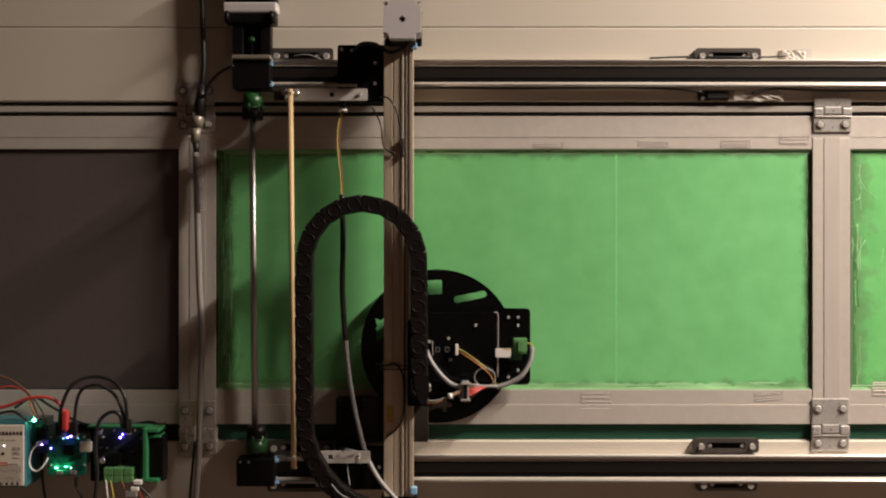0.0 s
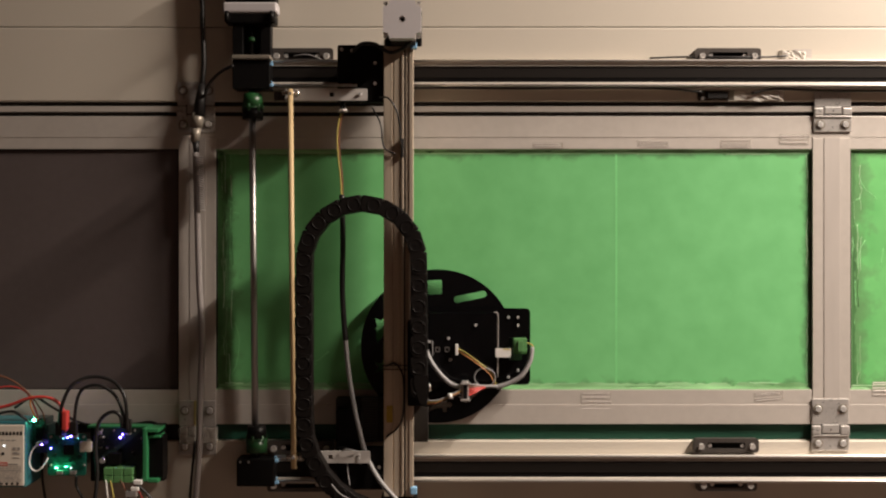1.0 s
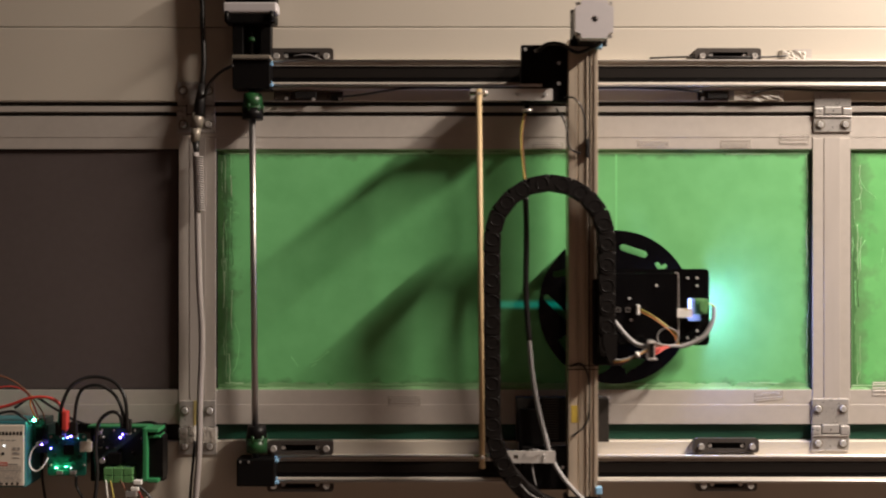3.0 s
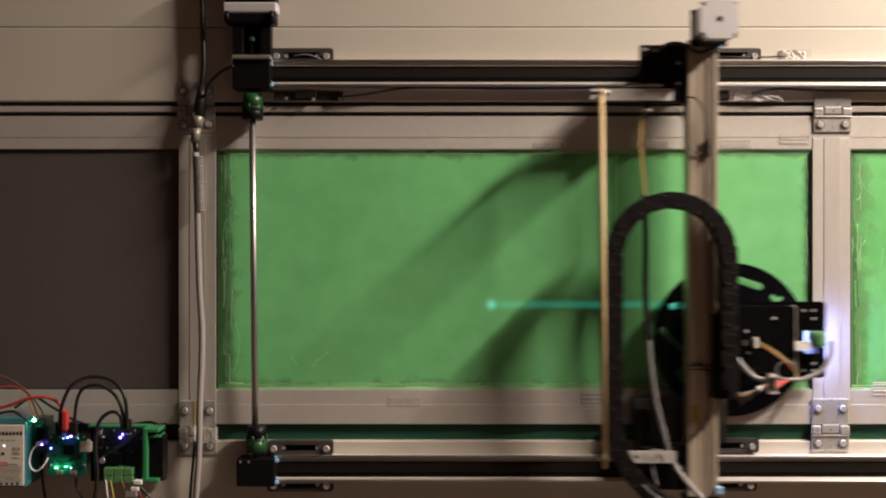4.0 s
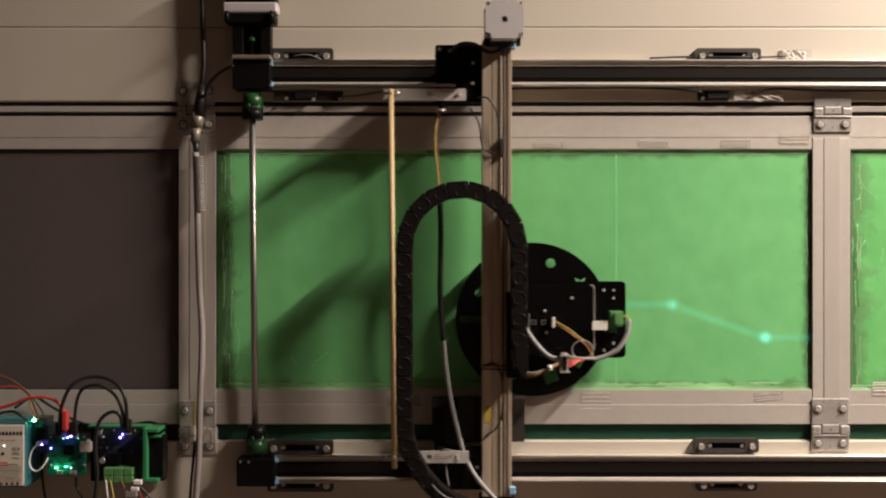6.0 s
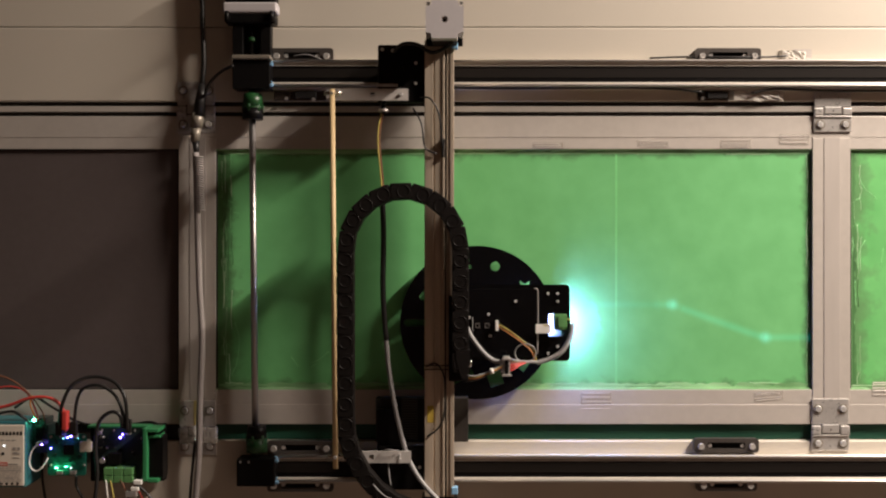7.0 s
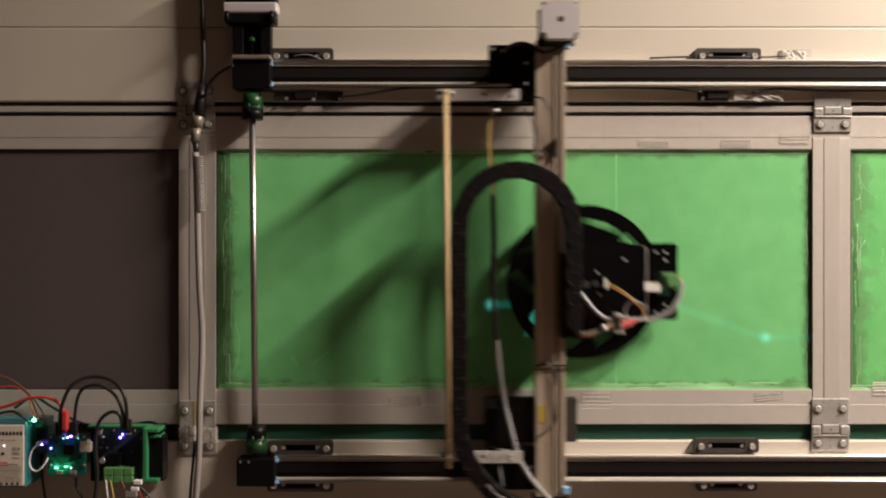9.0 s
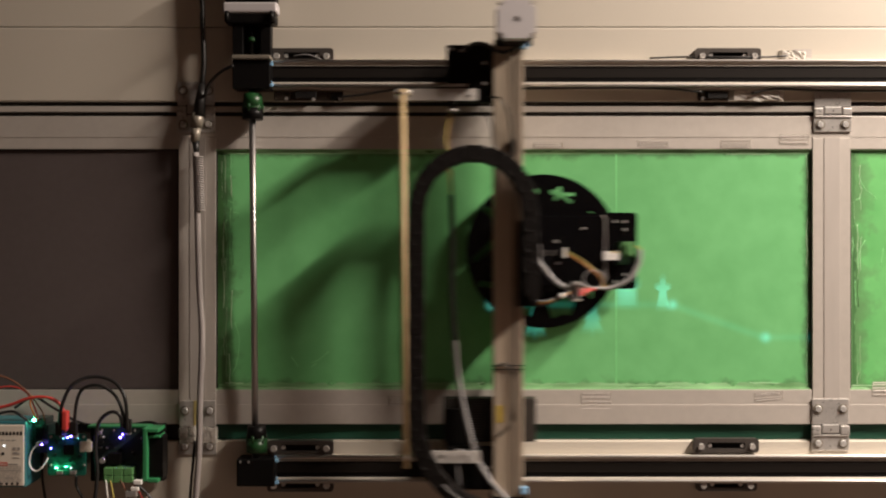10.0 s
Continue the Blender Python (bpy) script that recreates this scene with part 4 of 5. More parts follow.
def hinge(x0, x1, z0, zk0, zk1, z1, top_bolts=True, low_bolts=True, lab=""):
    t = thing("hinge", ((x0 + x1) / 2, FACE, z0), lab or "zinc-plated steel hinge bolted across the door's joint", "hinge", "door hinges")
    f = FACE - 0.0028
    block("upper_leaf", t, HINGEZ, x0 + 0.001, x1 - 0.001, f, FACE - 0.0002, zk1, z1, 0.0009)
    block("lower_leaf", t, HINGEZ, x0, x1, f, FACE - 0.0002, z0, zk0, 0.0009)
    zc, w = (zk0 + zk1) / 2, x1 - x0
    # flat rolled knuckles: two ears of the lower leaf round the tongue of the upper one, with the pin's end between
    for a, b in ((0.0, 0.25), (0.75, 1.0)):
        block("knuckle", t, HINGEZ, x0 + w * a, x0 + w * b, f - 0.0026, FACE - 0.0002, zk0 - 0.001, zk1 - 0.0012, 0.0018)
    block("knuckle", t, HINGEZ, x0 + w * 0.275, x0 + w * 0.725, f - 0.0022, FACE - 0.0002, zk0 + 0.0012, zk1 + 0.0006, 0.0012)
    block("knuckle_gap", t, GASKET, x0 + w * 0.25, x0 + w * 0.75, f - 0.0002, FACE - 0.0003, zk0 - 0.0006, zk1 + 0.0012, 0)
    block("leaf_fold", t, HINGEZ, x0 + w * 0.01, x1 - w * 0.01, f - 0.0018, f + 0.0002, zk0 - 0.0040, zk0 - 0.0012, 0.0008)
    part("pin_mark", rod(B(), ((x0 + x1) / 2, f - 0.0020, zc), ((x0 + x1) / 2, f - 0.0026, zc), 0.0012, 10), GASKET, t)
    for on, zz in ((top_bolts, zk1 + (z1 - zk1) * 0.62), (low_bolts, z0 + (zk0 - z0) * 0.45)):
        if on:
            for k in (0.17, 0.83):
                x = x0 + w * k
                part("washer", rod(B(), (x, f, zz), (x, f - 0.0012, zz), 0.0078, 20), DULLCOLLAR, t)
                bolt = part("bolt_head", rod(B(), (x, f - 0.0012, zz), (x, f - 0.0030, zz), 0.0056, 18, 0.0046), BRIGHTSCREW, t)
                part("bolt_socket", rod(B(), (x, f - 0.0029, zz), (x, f - 0.0032, zz), 0.0024, 6), HINGEZ, bolt)
    return t


hinge(0.6035, 0.6652, 1.4904, 1.518, 1.5309, 1.5558, False)
hinge(0.5998, 0.6615, 0.9716, 0.9992, 1.0139, 1.0562)
hinge(-0.4333, -0.3708, 1.4895, 1.519, 1.5337, 1.5723)
hinge(-0.4306, -0.3689, 0.9651, 0.9955, 1.0102, 1.0534, lab="zinc-plated hinge with yellowed tape residue on the door")


def rail_foot(x0, x1, z0, z1, up):
    t = thing("rail_bracket", ((x0 + x1) / 2, FACE, z0), "dark grey slotted bracket that holds the rail to the door", "bracket", "rail brackets")
    xm, h = (x0 + x1) / 2, z1 - z0
    lo, hi = (z0 + h * 0.28, z0 + h * 0.72)
    part("plate", slab(B(), round_rect(x0, x1, z0, z1, 0.005, 4), FACE - 0.010, FACE - 0.0002, [round_rect(x0 + 0.022, x1 - 0.022, lo, hi, 0.0025, 3)]), BRKT, t)
    part("slot_floor", box(B(), x0 + 0.018, x1 - 0.018, FACE - 0.005, FACE - 0.0003, z0 + 0.001, z1 - 0.001), BLACK, t)
    for x in (x0 + 0.011, x1 - 0.011):
        screw(t, x, FACE - 0.0099, z0 + h * 0.45, 0.0054, SATIN)
    for x in (x0 + 0.026, x1 - 0.026):
        screw(t, x, FACE - 0.0051, (lo + hi) / 2, 0.0036, SATIN)
    return t


BRKT = mat("dark_grey_bracket", (0.10, 0.088, 0.08), 0.4, 0.5, vary=0.15, grain=150)
rail_foot(-0.2806, -0.1779, 1.6017, 1.6256, True)
rail_foot(0.409, 0.5154, 1.6017, 1.6256, True)
rail_foot(-0.2852, -0.1779, 0.9662, 0.9891, False)
rail_foot(0.4072, 0.5118, 0.9698, 0.9928, False)
rail_foot(-0.2852, -0.1779, 0.9065, 0.9286, False)
rail_foot(0.4109, 0.509, 0.9075, 0.9286, False)


SMOKED = mat("smoked_plastic", (0.035, 0.026, 0.02), 0.3, vary=0.3, grain=120)


def switches():
    t = thing("limit_switch", (-0.2185, FACE, 1.5386), "black limit switch with a lead under the upper rail", "switch", "limit switches")
    block("carrier", t, SMOKED, -0.2743, -0.1627, -0.015, FACE, 1.5414, 1.556, 0.001)
    block("mounting_ear", t, SMOKED, -0.2743, -0.2487, -0.018, -0.0145, 1.5423, 1.5551, 0.001)
    block("mounting_ear", t, BLACK, -0.1819, -0.1646, -0.018, -0.0145, 1.5405, 1.5496, 0.001)
    block("switch_body", t, RUBBER, -0.2399, -0.2053, -0.022, -0.0145, 1.5444, 1.5553, 0.001)
    part("switch_roller", rod(B(), (-0.2092, -0.0245, 1.5418), (-0.2092, -0.0205, 1.5418), 0.003, 14), ZINC, t)
    screw(t, -0.1671, -0.0181, 1.5438, 0.003)
    screw(t, -0.2539, -0.0181, 1.5438, 0.003)
    part("lead", hose(B(), [(-0.1682, -0.022, 1.5459), (-0.1317, -0.022, 1.5496), (-0.0859, -0.022, 1.5569), (-0.0402, -0.022, 1.5606), (0.1061, -0.022, 1.5597), (0.2889, -0.022, 1.5606), (0.3712, -0.022, 1.5587), (0.4215, -0.022, 1.5533)], 0.0017), RUBBER, t)
    t = thing("limit_switch", (0.4398, FACE, 1.5386), "black limit switch taped under the upper rail", "switch", "limit switches")
    block("carrier", t, SMOKED, 0.4151, 0.4645, -0.014, FACE, 1.5415, 1.5570, 0.001)
    block("switch_body", t, RUBBER, 0.4290, 0.4616, -0.019, -0.0135, 1.5444, 1.5553, 0.001)
    screw(t, 0.4219, -0.0141, 1.5447, 0.003)
    part("lead", hose(B(), [(0.4992, -0.022, 1.5514), (0.5358, -0.022, 1.5587), (0.6089, -0.02, 1.5569), (0.6821, -0.02, 1.556), (0.7826, -0.02, 1.5569)], 0.0017), RUBBER, t)
    part("lead", hose(B(), [(0.3357, -0.016, 1.61), (0.3953, -0.017, 1.6118), (0.4732, -0.024, 1.61), (0.5191, -0.02, 1.6109), (0.5604, -0.016, 1.6137)], 0.0016), RUBBER, t)
    part("lead", hose(B(), [(-0.2414, -0.025, 1.6118), (-0.2185, -0.027, 1.6136), (-0.1957, -0.025, 1.6063)], 0.0009), GREYCABLE, t)
    for x0, x1, za, zb, seed in ((0.4626, 0.5559, 1.5405, 1.5597, 3), (0.5467, 0.5906, 1.6063, 1.6218, 8), (-0.4279, -0.3995, 0.9846, 1.0129, 5), (-0.3895, -0.3657, 0.9864, 1.012, 6)):
        rnd = random.Random(seed)
        bm = B()
        n, m = 9, 5
        g = [[bm.verts.new((x0 + (x1 - x0) * i / n, (-0.02 if seed in (5, 6) else -0.013) - rnd.random() * (0.0015 if seed in (5, 6) else 0.004) - (0.002 if 0 < i < n else -0.004), zb + (za - zb) * j / m + rnd.uniform(-1, 1) * 0.0016)) for j in range(m + 1)] for i in range(n + 1)]
        for i in range(n):
            for j in range(m):
                bm.faces.new((g[i][j], g[i + 1][j], g[i + 1][j + 1], g[i][j + 1]))
        ex = bmesh.ops.extrude_face_region(bm, geom=bm.faces[:])
        bmesh.ops.translate(bm, verts=[v for v in ex["geom"] if isinstance(v, bmesh.types.BMVert)], vec=(0, 0.0012, 0))
        tagged(part("crumpled_tape", bm, MILKYTAPE if seed in (3, 8) else CLEARTAPE, None, base=((x0 + x1) / 2, FACE, za)), "crumpled pale adhesive tape holding a lead to the door", "tape", "crumpled tapes")
    ob = block("clear_tape", None, TAPE, 0.5713, 0.6008, FACE - 0.0009, FACE - 0.0002, 1.6091, 1.6257, 0, base=(0.5851, FACE, 1.6091))
    tagged(ob, "flat piece of clear tape on the cream door", "tape")


switches()
ob = block("yellow_tape", None, OLDTAPE, -0.4057, -0.3974, FACE - 0.0036, FACE - 0.0029, 1.012, 1.0534, 0, base=(-0.402, FACE, 1.012))
tagged(ob, "strip of yellowed old tape across the hinge", "tape")


def hanging_cable():
    t = thing("power_cable", (-0.3889, -0.022, 0.883), "black cable with moulded plug hanging down the door frame", "cable")
    y = -0.03
    part("black_sheath", hose(B(), [(-0.3889, y, 1.737), (-0.3871, y, 1.6643), (-0.3852, y, 1.6007), (-0.388, y, 1.5644)], 0.0042), RUBBER, t)
    part("plug_boot", rod(B(), (-0.388, y, 1.5662), (-0.3934, y, 1.5144), 0.0055, 16, 0.0105), RUBBER, t)
    part("metal_collar", rod(B(), (-0.3943, y, 1.5181), (-0.397, y, 1.4953), 0.0098, 16), DULLCOLLAR, t)
    part("metal_collar", rod(B(), (-0.397, y, 1.4953), (-0.3998, y, 1.4717), 0.0088, 16, 0.0066), DULLCOLLAR, t)
    part("black_tip", rod(B(), (-0.398, y, 1.4735), (-0.397, y, 1.4499), 0.0062, 12, 0.0035), RUBBER, t)
    part("clear_sheath", hose(B(), [(-0.398, y, 1.4554), (-0.3952, y, 1.3554), (-0.3925, y, 1.2464), (-0.388, y, 1.1555), (-0.3907, y - 0.004, 1.0465), (-0.3916, y - 0.004, 0.9829), (-0.3989, y, 0.883)], 0.0052), CLEARCABLE, t)
    for k in range(24):
        z = 1.449 - k * 0.0037
        part("corrugation", rod(B(), (-0.3935 + 0.0001 * k, y, z), (-0.3935 + 0.0001 * k, y, z - 0.0018), 0.0078, 14), CLEARCABLE, t)
    t = thing("motor_cable", (-0.3889, -0.022, 1.5462), "thin black lead from the drive block to the plug", "cable")
    part("lead", hose(B(), [(-0.3307, -0.062, 1.5897), (-0.3512, -0.057, 1.5808), (-0.3714, -0.047, 1.5647), (-0.3828, -0.037, 1.5447)], 0.0026), RUBBER, t)
    t = thing("thin_cable", (-0.4059, -0.017, 0.8803), "thin dark lead running down the door", "cable")
    part("lead", hose(B(), [(-0.4005, -0.024, 0.9901), (-0.405, -0.024, 0.9443), (-0.4114, -0.022, 0.8758)], 0.0022), RUBBER, t)


hanging_cable()


# ---- electronics on the door ----
def bars(t, rows, y, m, name="print_bar"):
    for x0, x1, z0, z1 in rows:
        block(name, t, m, x0, x1, y, y + 0.0006, z0, z1, 0)


def led_dot(t, x, y, z, m, r=0.0026):
    bm = B()
    bmesh.ops.create_icosphere(bm, subdivisions=2, radius=r, matrix=Matrix.Translation((x, y, z)))
    part("indicator_led", bm, m, t, "glowing indicator light")


def electronics():
    dr = block("din_rail", None, ZINC, -0.7717, -0.4562, FACE - 0.007, FACE - 0.0002, 0.9517, 0.9846, 0.001, base=(-0.6162, FACE, 0.9517))
    tagged(dr, "zinc mounting rail screwed to the door", "mounting rail")
    # power supply
    p = thing("power_supply", (-0.6944, -0.022, 0.9271), "off-white and teal power supply on the mounting rail", "power supply")
    f = -0.077
    block("case", p, TEAL, -0.7298, -0.6519, f, -0.018, 0.9274, 1.0307, 0.0025)
    block("face", p, OFFWHITE, -0.7257, -0.6542, f - 0.0015, f + 0.001, 0.9301, 1.0254, 0.001, "off-white printed face")
    for k in range(7):
        x = -0.6939 + k * 0.0056
        block("vent_slot", p, BLACK, x, x + 0.0034, f - 0.0018, f - 0.0012, 1.0095, 1.0148, 0)
    for k in range(4):
        x = -0.6895 + k * 0.0085
        part("terminal_hole", rod(B(), (x, f - 0.0019, 0.9336), (x, f - 0.0012, 0.9336), 0.0021, 10), BLACK, p)
    bars(p, [(-0.6904, -0.6621, 0.9534, 0.9544), (-0.6833, -0.671, 0.9418, 0.9430)], f - 0.0019, PRINT)
    block("logo_patch", p, RED, -0.6930, -0.6800, f - 0.0019, f - 0.0013, 0.9615, 0.9672, 0, "small red patch")
    block("patch_print", p, OFFWHITE, -0.6918, -0.6812, f - 0.0022, f - 0.0018, 0.9636, 0.9650, 0)
    rnd = random.Random(12)
    for k in range(9):
        z, x = 0.9365 + k * 0.0029, -0.6930
        while x < -0.6600:
            w = rnd.uniform(0.0018, 0.0060)
            block("print_bar", p, PRINT, x, min(x + w, -0.6585), f - 0.0019, f - 0.0013, z, z + 0.0011, 0)
            x += w + rnd.uniform(0.0009, 0.0022)
    for x0, x1, z0, z1 in ((-0.6789, -0.6639, 0.9628, 0.9650), (-0.6716, -0.6668, 0.9860, 0.9905), (-0.6650, -0.6604, 0.9860, 0.9905), (-0.6716, -0.6640, 0.9795, 0.9830), (-0.6716, -0.6612, 0.9735, 0.9748), (-0.6640, -0.6604, 0.9795, 0.9812), (-0.6900, -0.6850, 1.0010, 1.0022), (-0.6820, -0.6760, 1.0010, 1.0022), (-0.6730, -0.6670, 1.0010, 1.0022)):
        block("print_bar", p, PRINT, x0, x1, f - 0.0019, f - 0.0013, z0, z1, 0)
    led_dot(p, -0.6851, f - 0.0015, 0.9928, LEDWHITE, 0.0013)
    part("trim_screw", rod(B(), (-0.6869, f - 0.002, 0.9804), (-0.6869, f, 0.9804), 0.0024, 12), BLACK, p)
    # small converter board
    c = thing("converter_board", (-0.6388, -0.022, 0.9761), "small dark converter board with a blue indicator", "circuit board")
    block("board", c, PCB, -0.6513, -0.6262, -0.054, -0.0205, 0.9761, 1.021, 0.0008)
    block("chip", c, BLACK, -0.6436, -0.6311, -0.06, -0.0535, 0.9996, 1.0174, 0.0008)
    block("plug", c, WHITE, -0.6418, -0.6347, -0.064, -0.0535, 0.9889, 0.9951, 0.0008)
    led_dot(c, -0.632, -0.063, 0.9916, LEDBLUE, 0.0012)
    led_dot(c, -0.6445, -0.0640, 1.0302, LEDGREEN, 0.0026)
    block("riser", c, PCB, -0.6513, -0.6298, -0.055, -0.022, 1.021, 1.0318, 0.0008)
    part("white_loop", hose(B(), [(-0.638, -0.062, 0.9934), (-0.6466, -0.067, 0.982), (-0.6483, -0.072, 0.9625), (-0.6395, -0.072, 0.9519), (-0.6289, -0.072, 0.9572), (-0.6209, -0.067, 0.9714)], 0.0013), WHITE, c)
    # lit controller board
    b = thing("controller_board", (-0.5937, -0.022, 0.9425), "green-lit controller board with cyan and blue indicators", "circuit board")
    y = -0.066
    part("board", slab(B(), round_rect(-0.6224, -0.5619, 0.9435, 1.0093, 0.004), y, y + 0.002), PCBG, b)
    block("standoff", b, BLACK, -0.619, -0.576, y + 0.0019, -0.0205, 0.9492, 0.9959, 0.001)
    for px, pz in ((-0.6168, 1.0045), (-0.5653, 1.0045), (-0.6168, 0.9601), (-0.5644, 0.9601)):
        screw(b, px, y, pz, 0.0022)
    block("chip", b, BLACK, -0.5964, -0.5804, y - 0.002, y, 0.9761, 0.9921, 0.0004)
    for px, pz, w in ((-0.6088, 0.9938, 0.004), (-0.5733, 0.9725, 0.005), (-0.6106, 0.9761, 0.003), (-0.5875, 0.9654, 0.004), (-0.5751, 0.9938, 0.003)):
        block("component", b, PCB, px, px + w, y - 0.002, y, pz, pz + w * 0.8, 0.0003)
    for k, px in enumerate((-0.6076, -0.5863)):
        block("socket", b, ZINC, px, px + 0.010, y - 0.004, y, 0.9457, 0.9519, 0.0006)
        led_dot(b, px + 0.001, y - 0.001, 0.9555, LEDWHITE, 0.0010)
    for px in (-0.6023, -0.5828):
        block("socket", b, ZINC, px, px + 0.009, y - 0.004, y, 1.0033, 1.0104, 0.0006)
    led_dot(b, -0.5846, y - 0.004, 1.0068, LEDBLUE, 0.0015)
    led_dot(b, -0.589, y - 0.004, 1.0042, LEDBLUE, 0.0012)
    led_dot(b, -0.6165, y - 0.001, 0.9865, LEDBLUE, 0.0010)
    led_dot(b, -0.597, y - 0.002, 1.0024, LEDCYAN, 0.0008)
    led_dot(b, -0.5739, y - 0.002, 1.0024, LEDCYAN, 0.0007)
    for px, pz in ((-0.6079, 0.9575), (-0.5919, 0.9583)):
        led_dot(b, px, y - 0.0040, pz, LEDBACK, 0.0007)
    block("paper_label", b, OFFWHITE, -0.5688, -0.5502, y - 0.007, y - 0.0055, 0.9824, 0.9984, 0.0003, "small white label")
    block("label_post", b, OFFWHITE, -0.5669, -0.5615, y - 0.0056, y + 0.001, 0.9865, 0.9935, 0)
    # motor driver in a green carrier
    d = thing("driver_module", (-0.497, -0.022, 0.9286), "dark circuit board in a green plastic rail carrier", "circuit board")
    block("carrier_back", d, BLACK, -0.5652, -0.4474, -0.037, -0.019, 0.9278, 1.0183, 0.001)
    block("board", d, PCB, -0.5526, -0.4737, -0.055, -0.0365, 0.9331, 1.0165, 0.0006)
    for x0, x1, z0, z1 in ((-0.4707, -0.4635, 0.9354, 1.0192), (-0.4635, -0.4457, 1.0121, 1.0183), (-0.4635, -0.4457, 0.9336, 0.9399)):
        block("carrier_frame", d, DINGREEN, x0, x1, -0.074, -0.036, z0, z1, 0.0015)
    block("carrier_strip", d, DINGREEN, -0.5634, -0.4683, -0.056, -0.036, 1.0165, 1.0201, 0.0008)
    block("carrier_rib", d, DINGREEN, -0.4618, -0.4439, -0.07, -0.042, 1.0032, 1.0076, 0.001)
    part("end_plate", slab(B(), round_rect(-0.4629, -0.4414, 0.9331, 1.0084, 0.008), -0.064, -0.0365), BLACK, d)
    for k in range(3):
        for j in range(2):
            x, z = -0.5314 + k * 0.0155, 0.9457 - j * 0.0120
            block("terminal", d, TERM, x, x + 0.0145, -0.074, -0.054, z, z + 0.0112, 0.0008, "green screw terminal")
    led_dot(d, -0.51, -0.06, 1.0023, LEDBLUE, 0.0017)
    led_dot(d, -0.5065, -0.06, 1.0068, LEDBLUE, 0.0010)
    for px, pz in ((-0.5401, 1.0004), (-0.5339, 0.9834)):
        block("component", d, WHITE, px, px + 0.004, -0.0565, -0.054, pz, pz + 0.003, 0.0003)
    part("capacitor", rod(B(), (-0.5366, -0.054, 0.9666), (-0.5366, -0.066, 0.9666), 0.0045, 16), ZINC, d)
    block("heat_sink", d, BLACK, -0.5277, -0.5081, -0.066, -0.054, 0.9604, 0.9782, 0.0006)
    for k in range(9):
        rnd = random.Random(k + 40)
        x, z, w = -0.5315 + rnd.random() * 0.045, 0.9555 + rnd.random() * 0.045, 0.002 + rnd.random() * 0.004
        block("component", d, BRKT if k % 2 else BLACK, x, x + w, -0.0565, -0.054, z, z + w * 0.7, 0.0003)
    rnd = random.Random(77)
    for k in range(26):
        x, z, w = -0.5500 + rnd.random() * 0.072, 0.9600 + rnd.random() * 0.052, 0.0008 + rnd.random() * 0.0022
        block("component", d, (ZINC, PRINT, RIBGREY, BRKT)[k % 4], x, x + w, -0.0562, -0.054, z, z + w * rnd.uniform(0.4, 1.6), 0.0002)
    for x0, x1 in ((-0.5472, -0.5400), (-0.5010, -0.4935)):
        block("socket", d, ZINC, x0, x1, -0.060, -0.054, 1.0065, 1.0120, 0.0006)
    # cables
    def cable(name, lab, pts, r, m, plug=None):
        t = thing(name, pts[0], lab, "cable")
        part("sheath", hose(B(), pts, r), m, t)
        for q in (plug or ()):
            block("plug", t, RUBBER, q[0] - 0.006, q[0] + 0.006, q[1] - 0.004, q[1] + 0.004, q[2] - 0.006, q[2] + 0.016, 0.002)
    y1, y2 = -0.082, -0.074
    cable("usb_cable", "black cable arching between two circuit boards", [(-0.6003, y2, 1.0113), (-0.5949, y1, 1.0501), (-0.5799, y1, 1.0853), (-0.5535, y1 + 0.01, 1.0994), (-0.5183, y1 + 0.01, 1.0932), (-0.4954, y1, 1.0677), (-0.4944, y2, 1.014)], 0.0029, RUBBER, [(-0.6003, y2, 1.014), (-0.4953, y2 + 0.006, 1.0166)])
    cable("usb_cable", "thin black cable arching over the circuit boards", [(-0.5783, y2, 1.0113), (-0.5739, y2, 1.0581), (-0.5633, y2, 1.0812), (-0.5367, y2, 1.0865), (-0.5119, y2, 1.0688), (-0.5004, y2, 1.0396), (-0.5004, y2 + 0.004, 1.0175)], 0.0026, RUBBER, [(-0.5783, y2, 1.014)])
    cable("usb_cable", "black cable looping down from the driver board", [(-0.5022, y2, 1.021), (-0.5034, y1, 1.0413), (-0.5183, y1, 1.0457), (-0.5359, y1, 1.0298), (-0.5412, y1, 0.9929), (-0.5386, y1, 0.9489), (-0.5438, y1, 0.8961)], 0.0030, RUBBER)
    cable("red_cable", "red power lead with a moulded plug", [(-0.7186, y2, 1.0466), (-0.6789, y2, 1.0554), (-0.6498, y2, 1.066), (-0.6215, y2, 1.0678), (-0.6021, y2, 1.059), (-0.5924, y2, 1.0404), (-0.5915, y2, 1.014)], 0.0026, RED)
    ob = block("red_plug", None, RED, -0.594, -0.5852, -0.084, -0.07, 1.0175, 1.0474, 0.002, base=(-0.5896, -0.077, 1.0175))
    tagged(ob, "red moulded plug on the controller board", "plug")
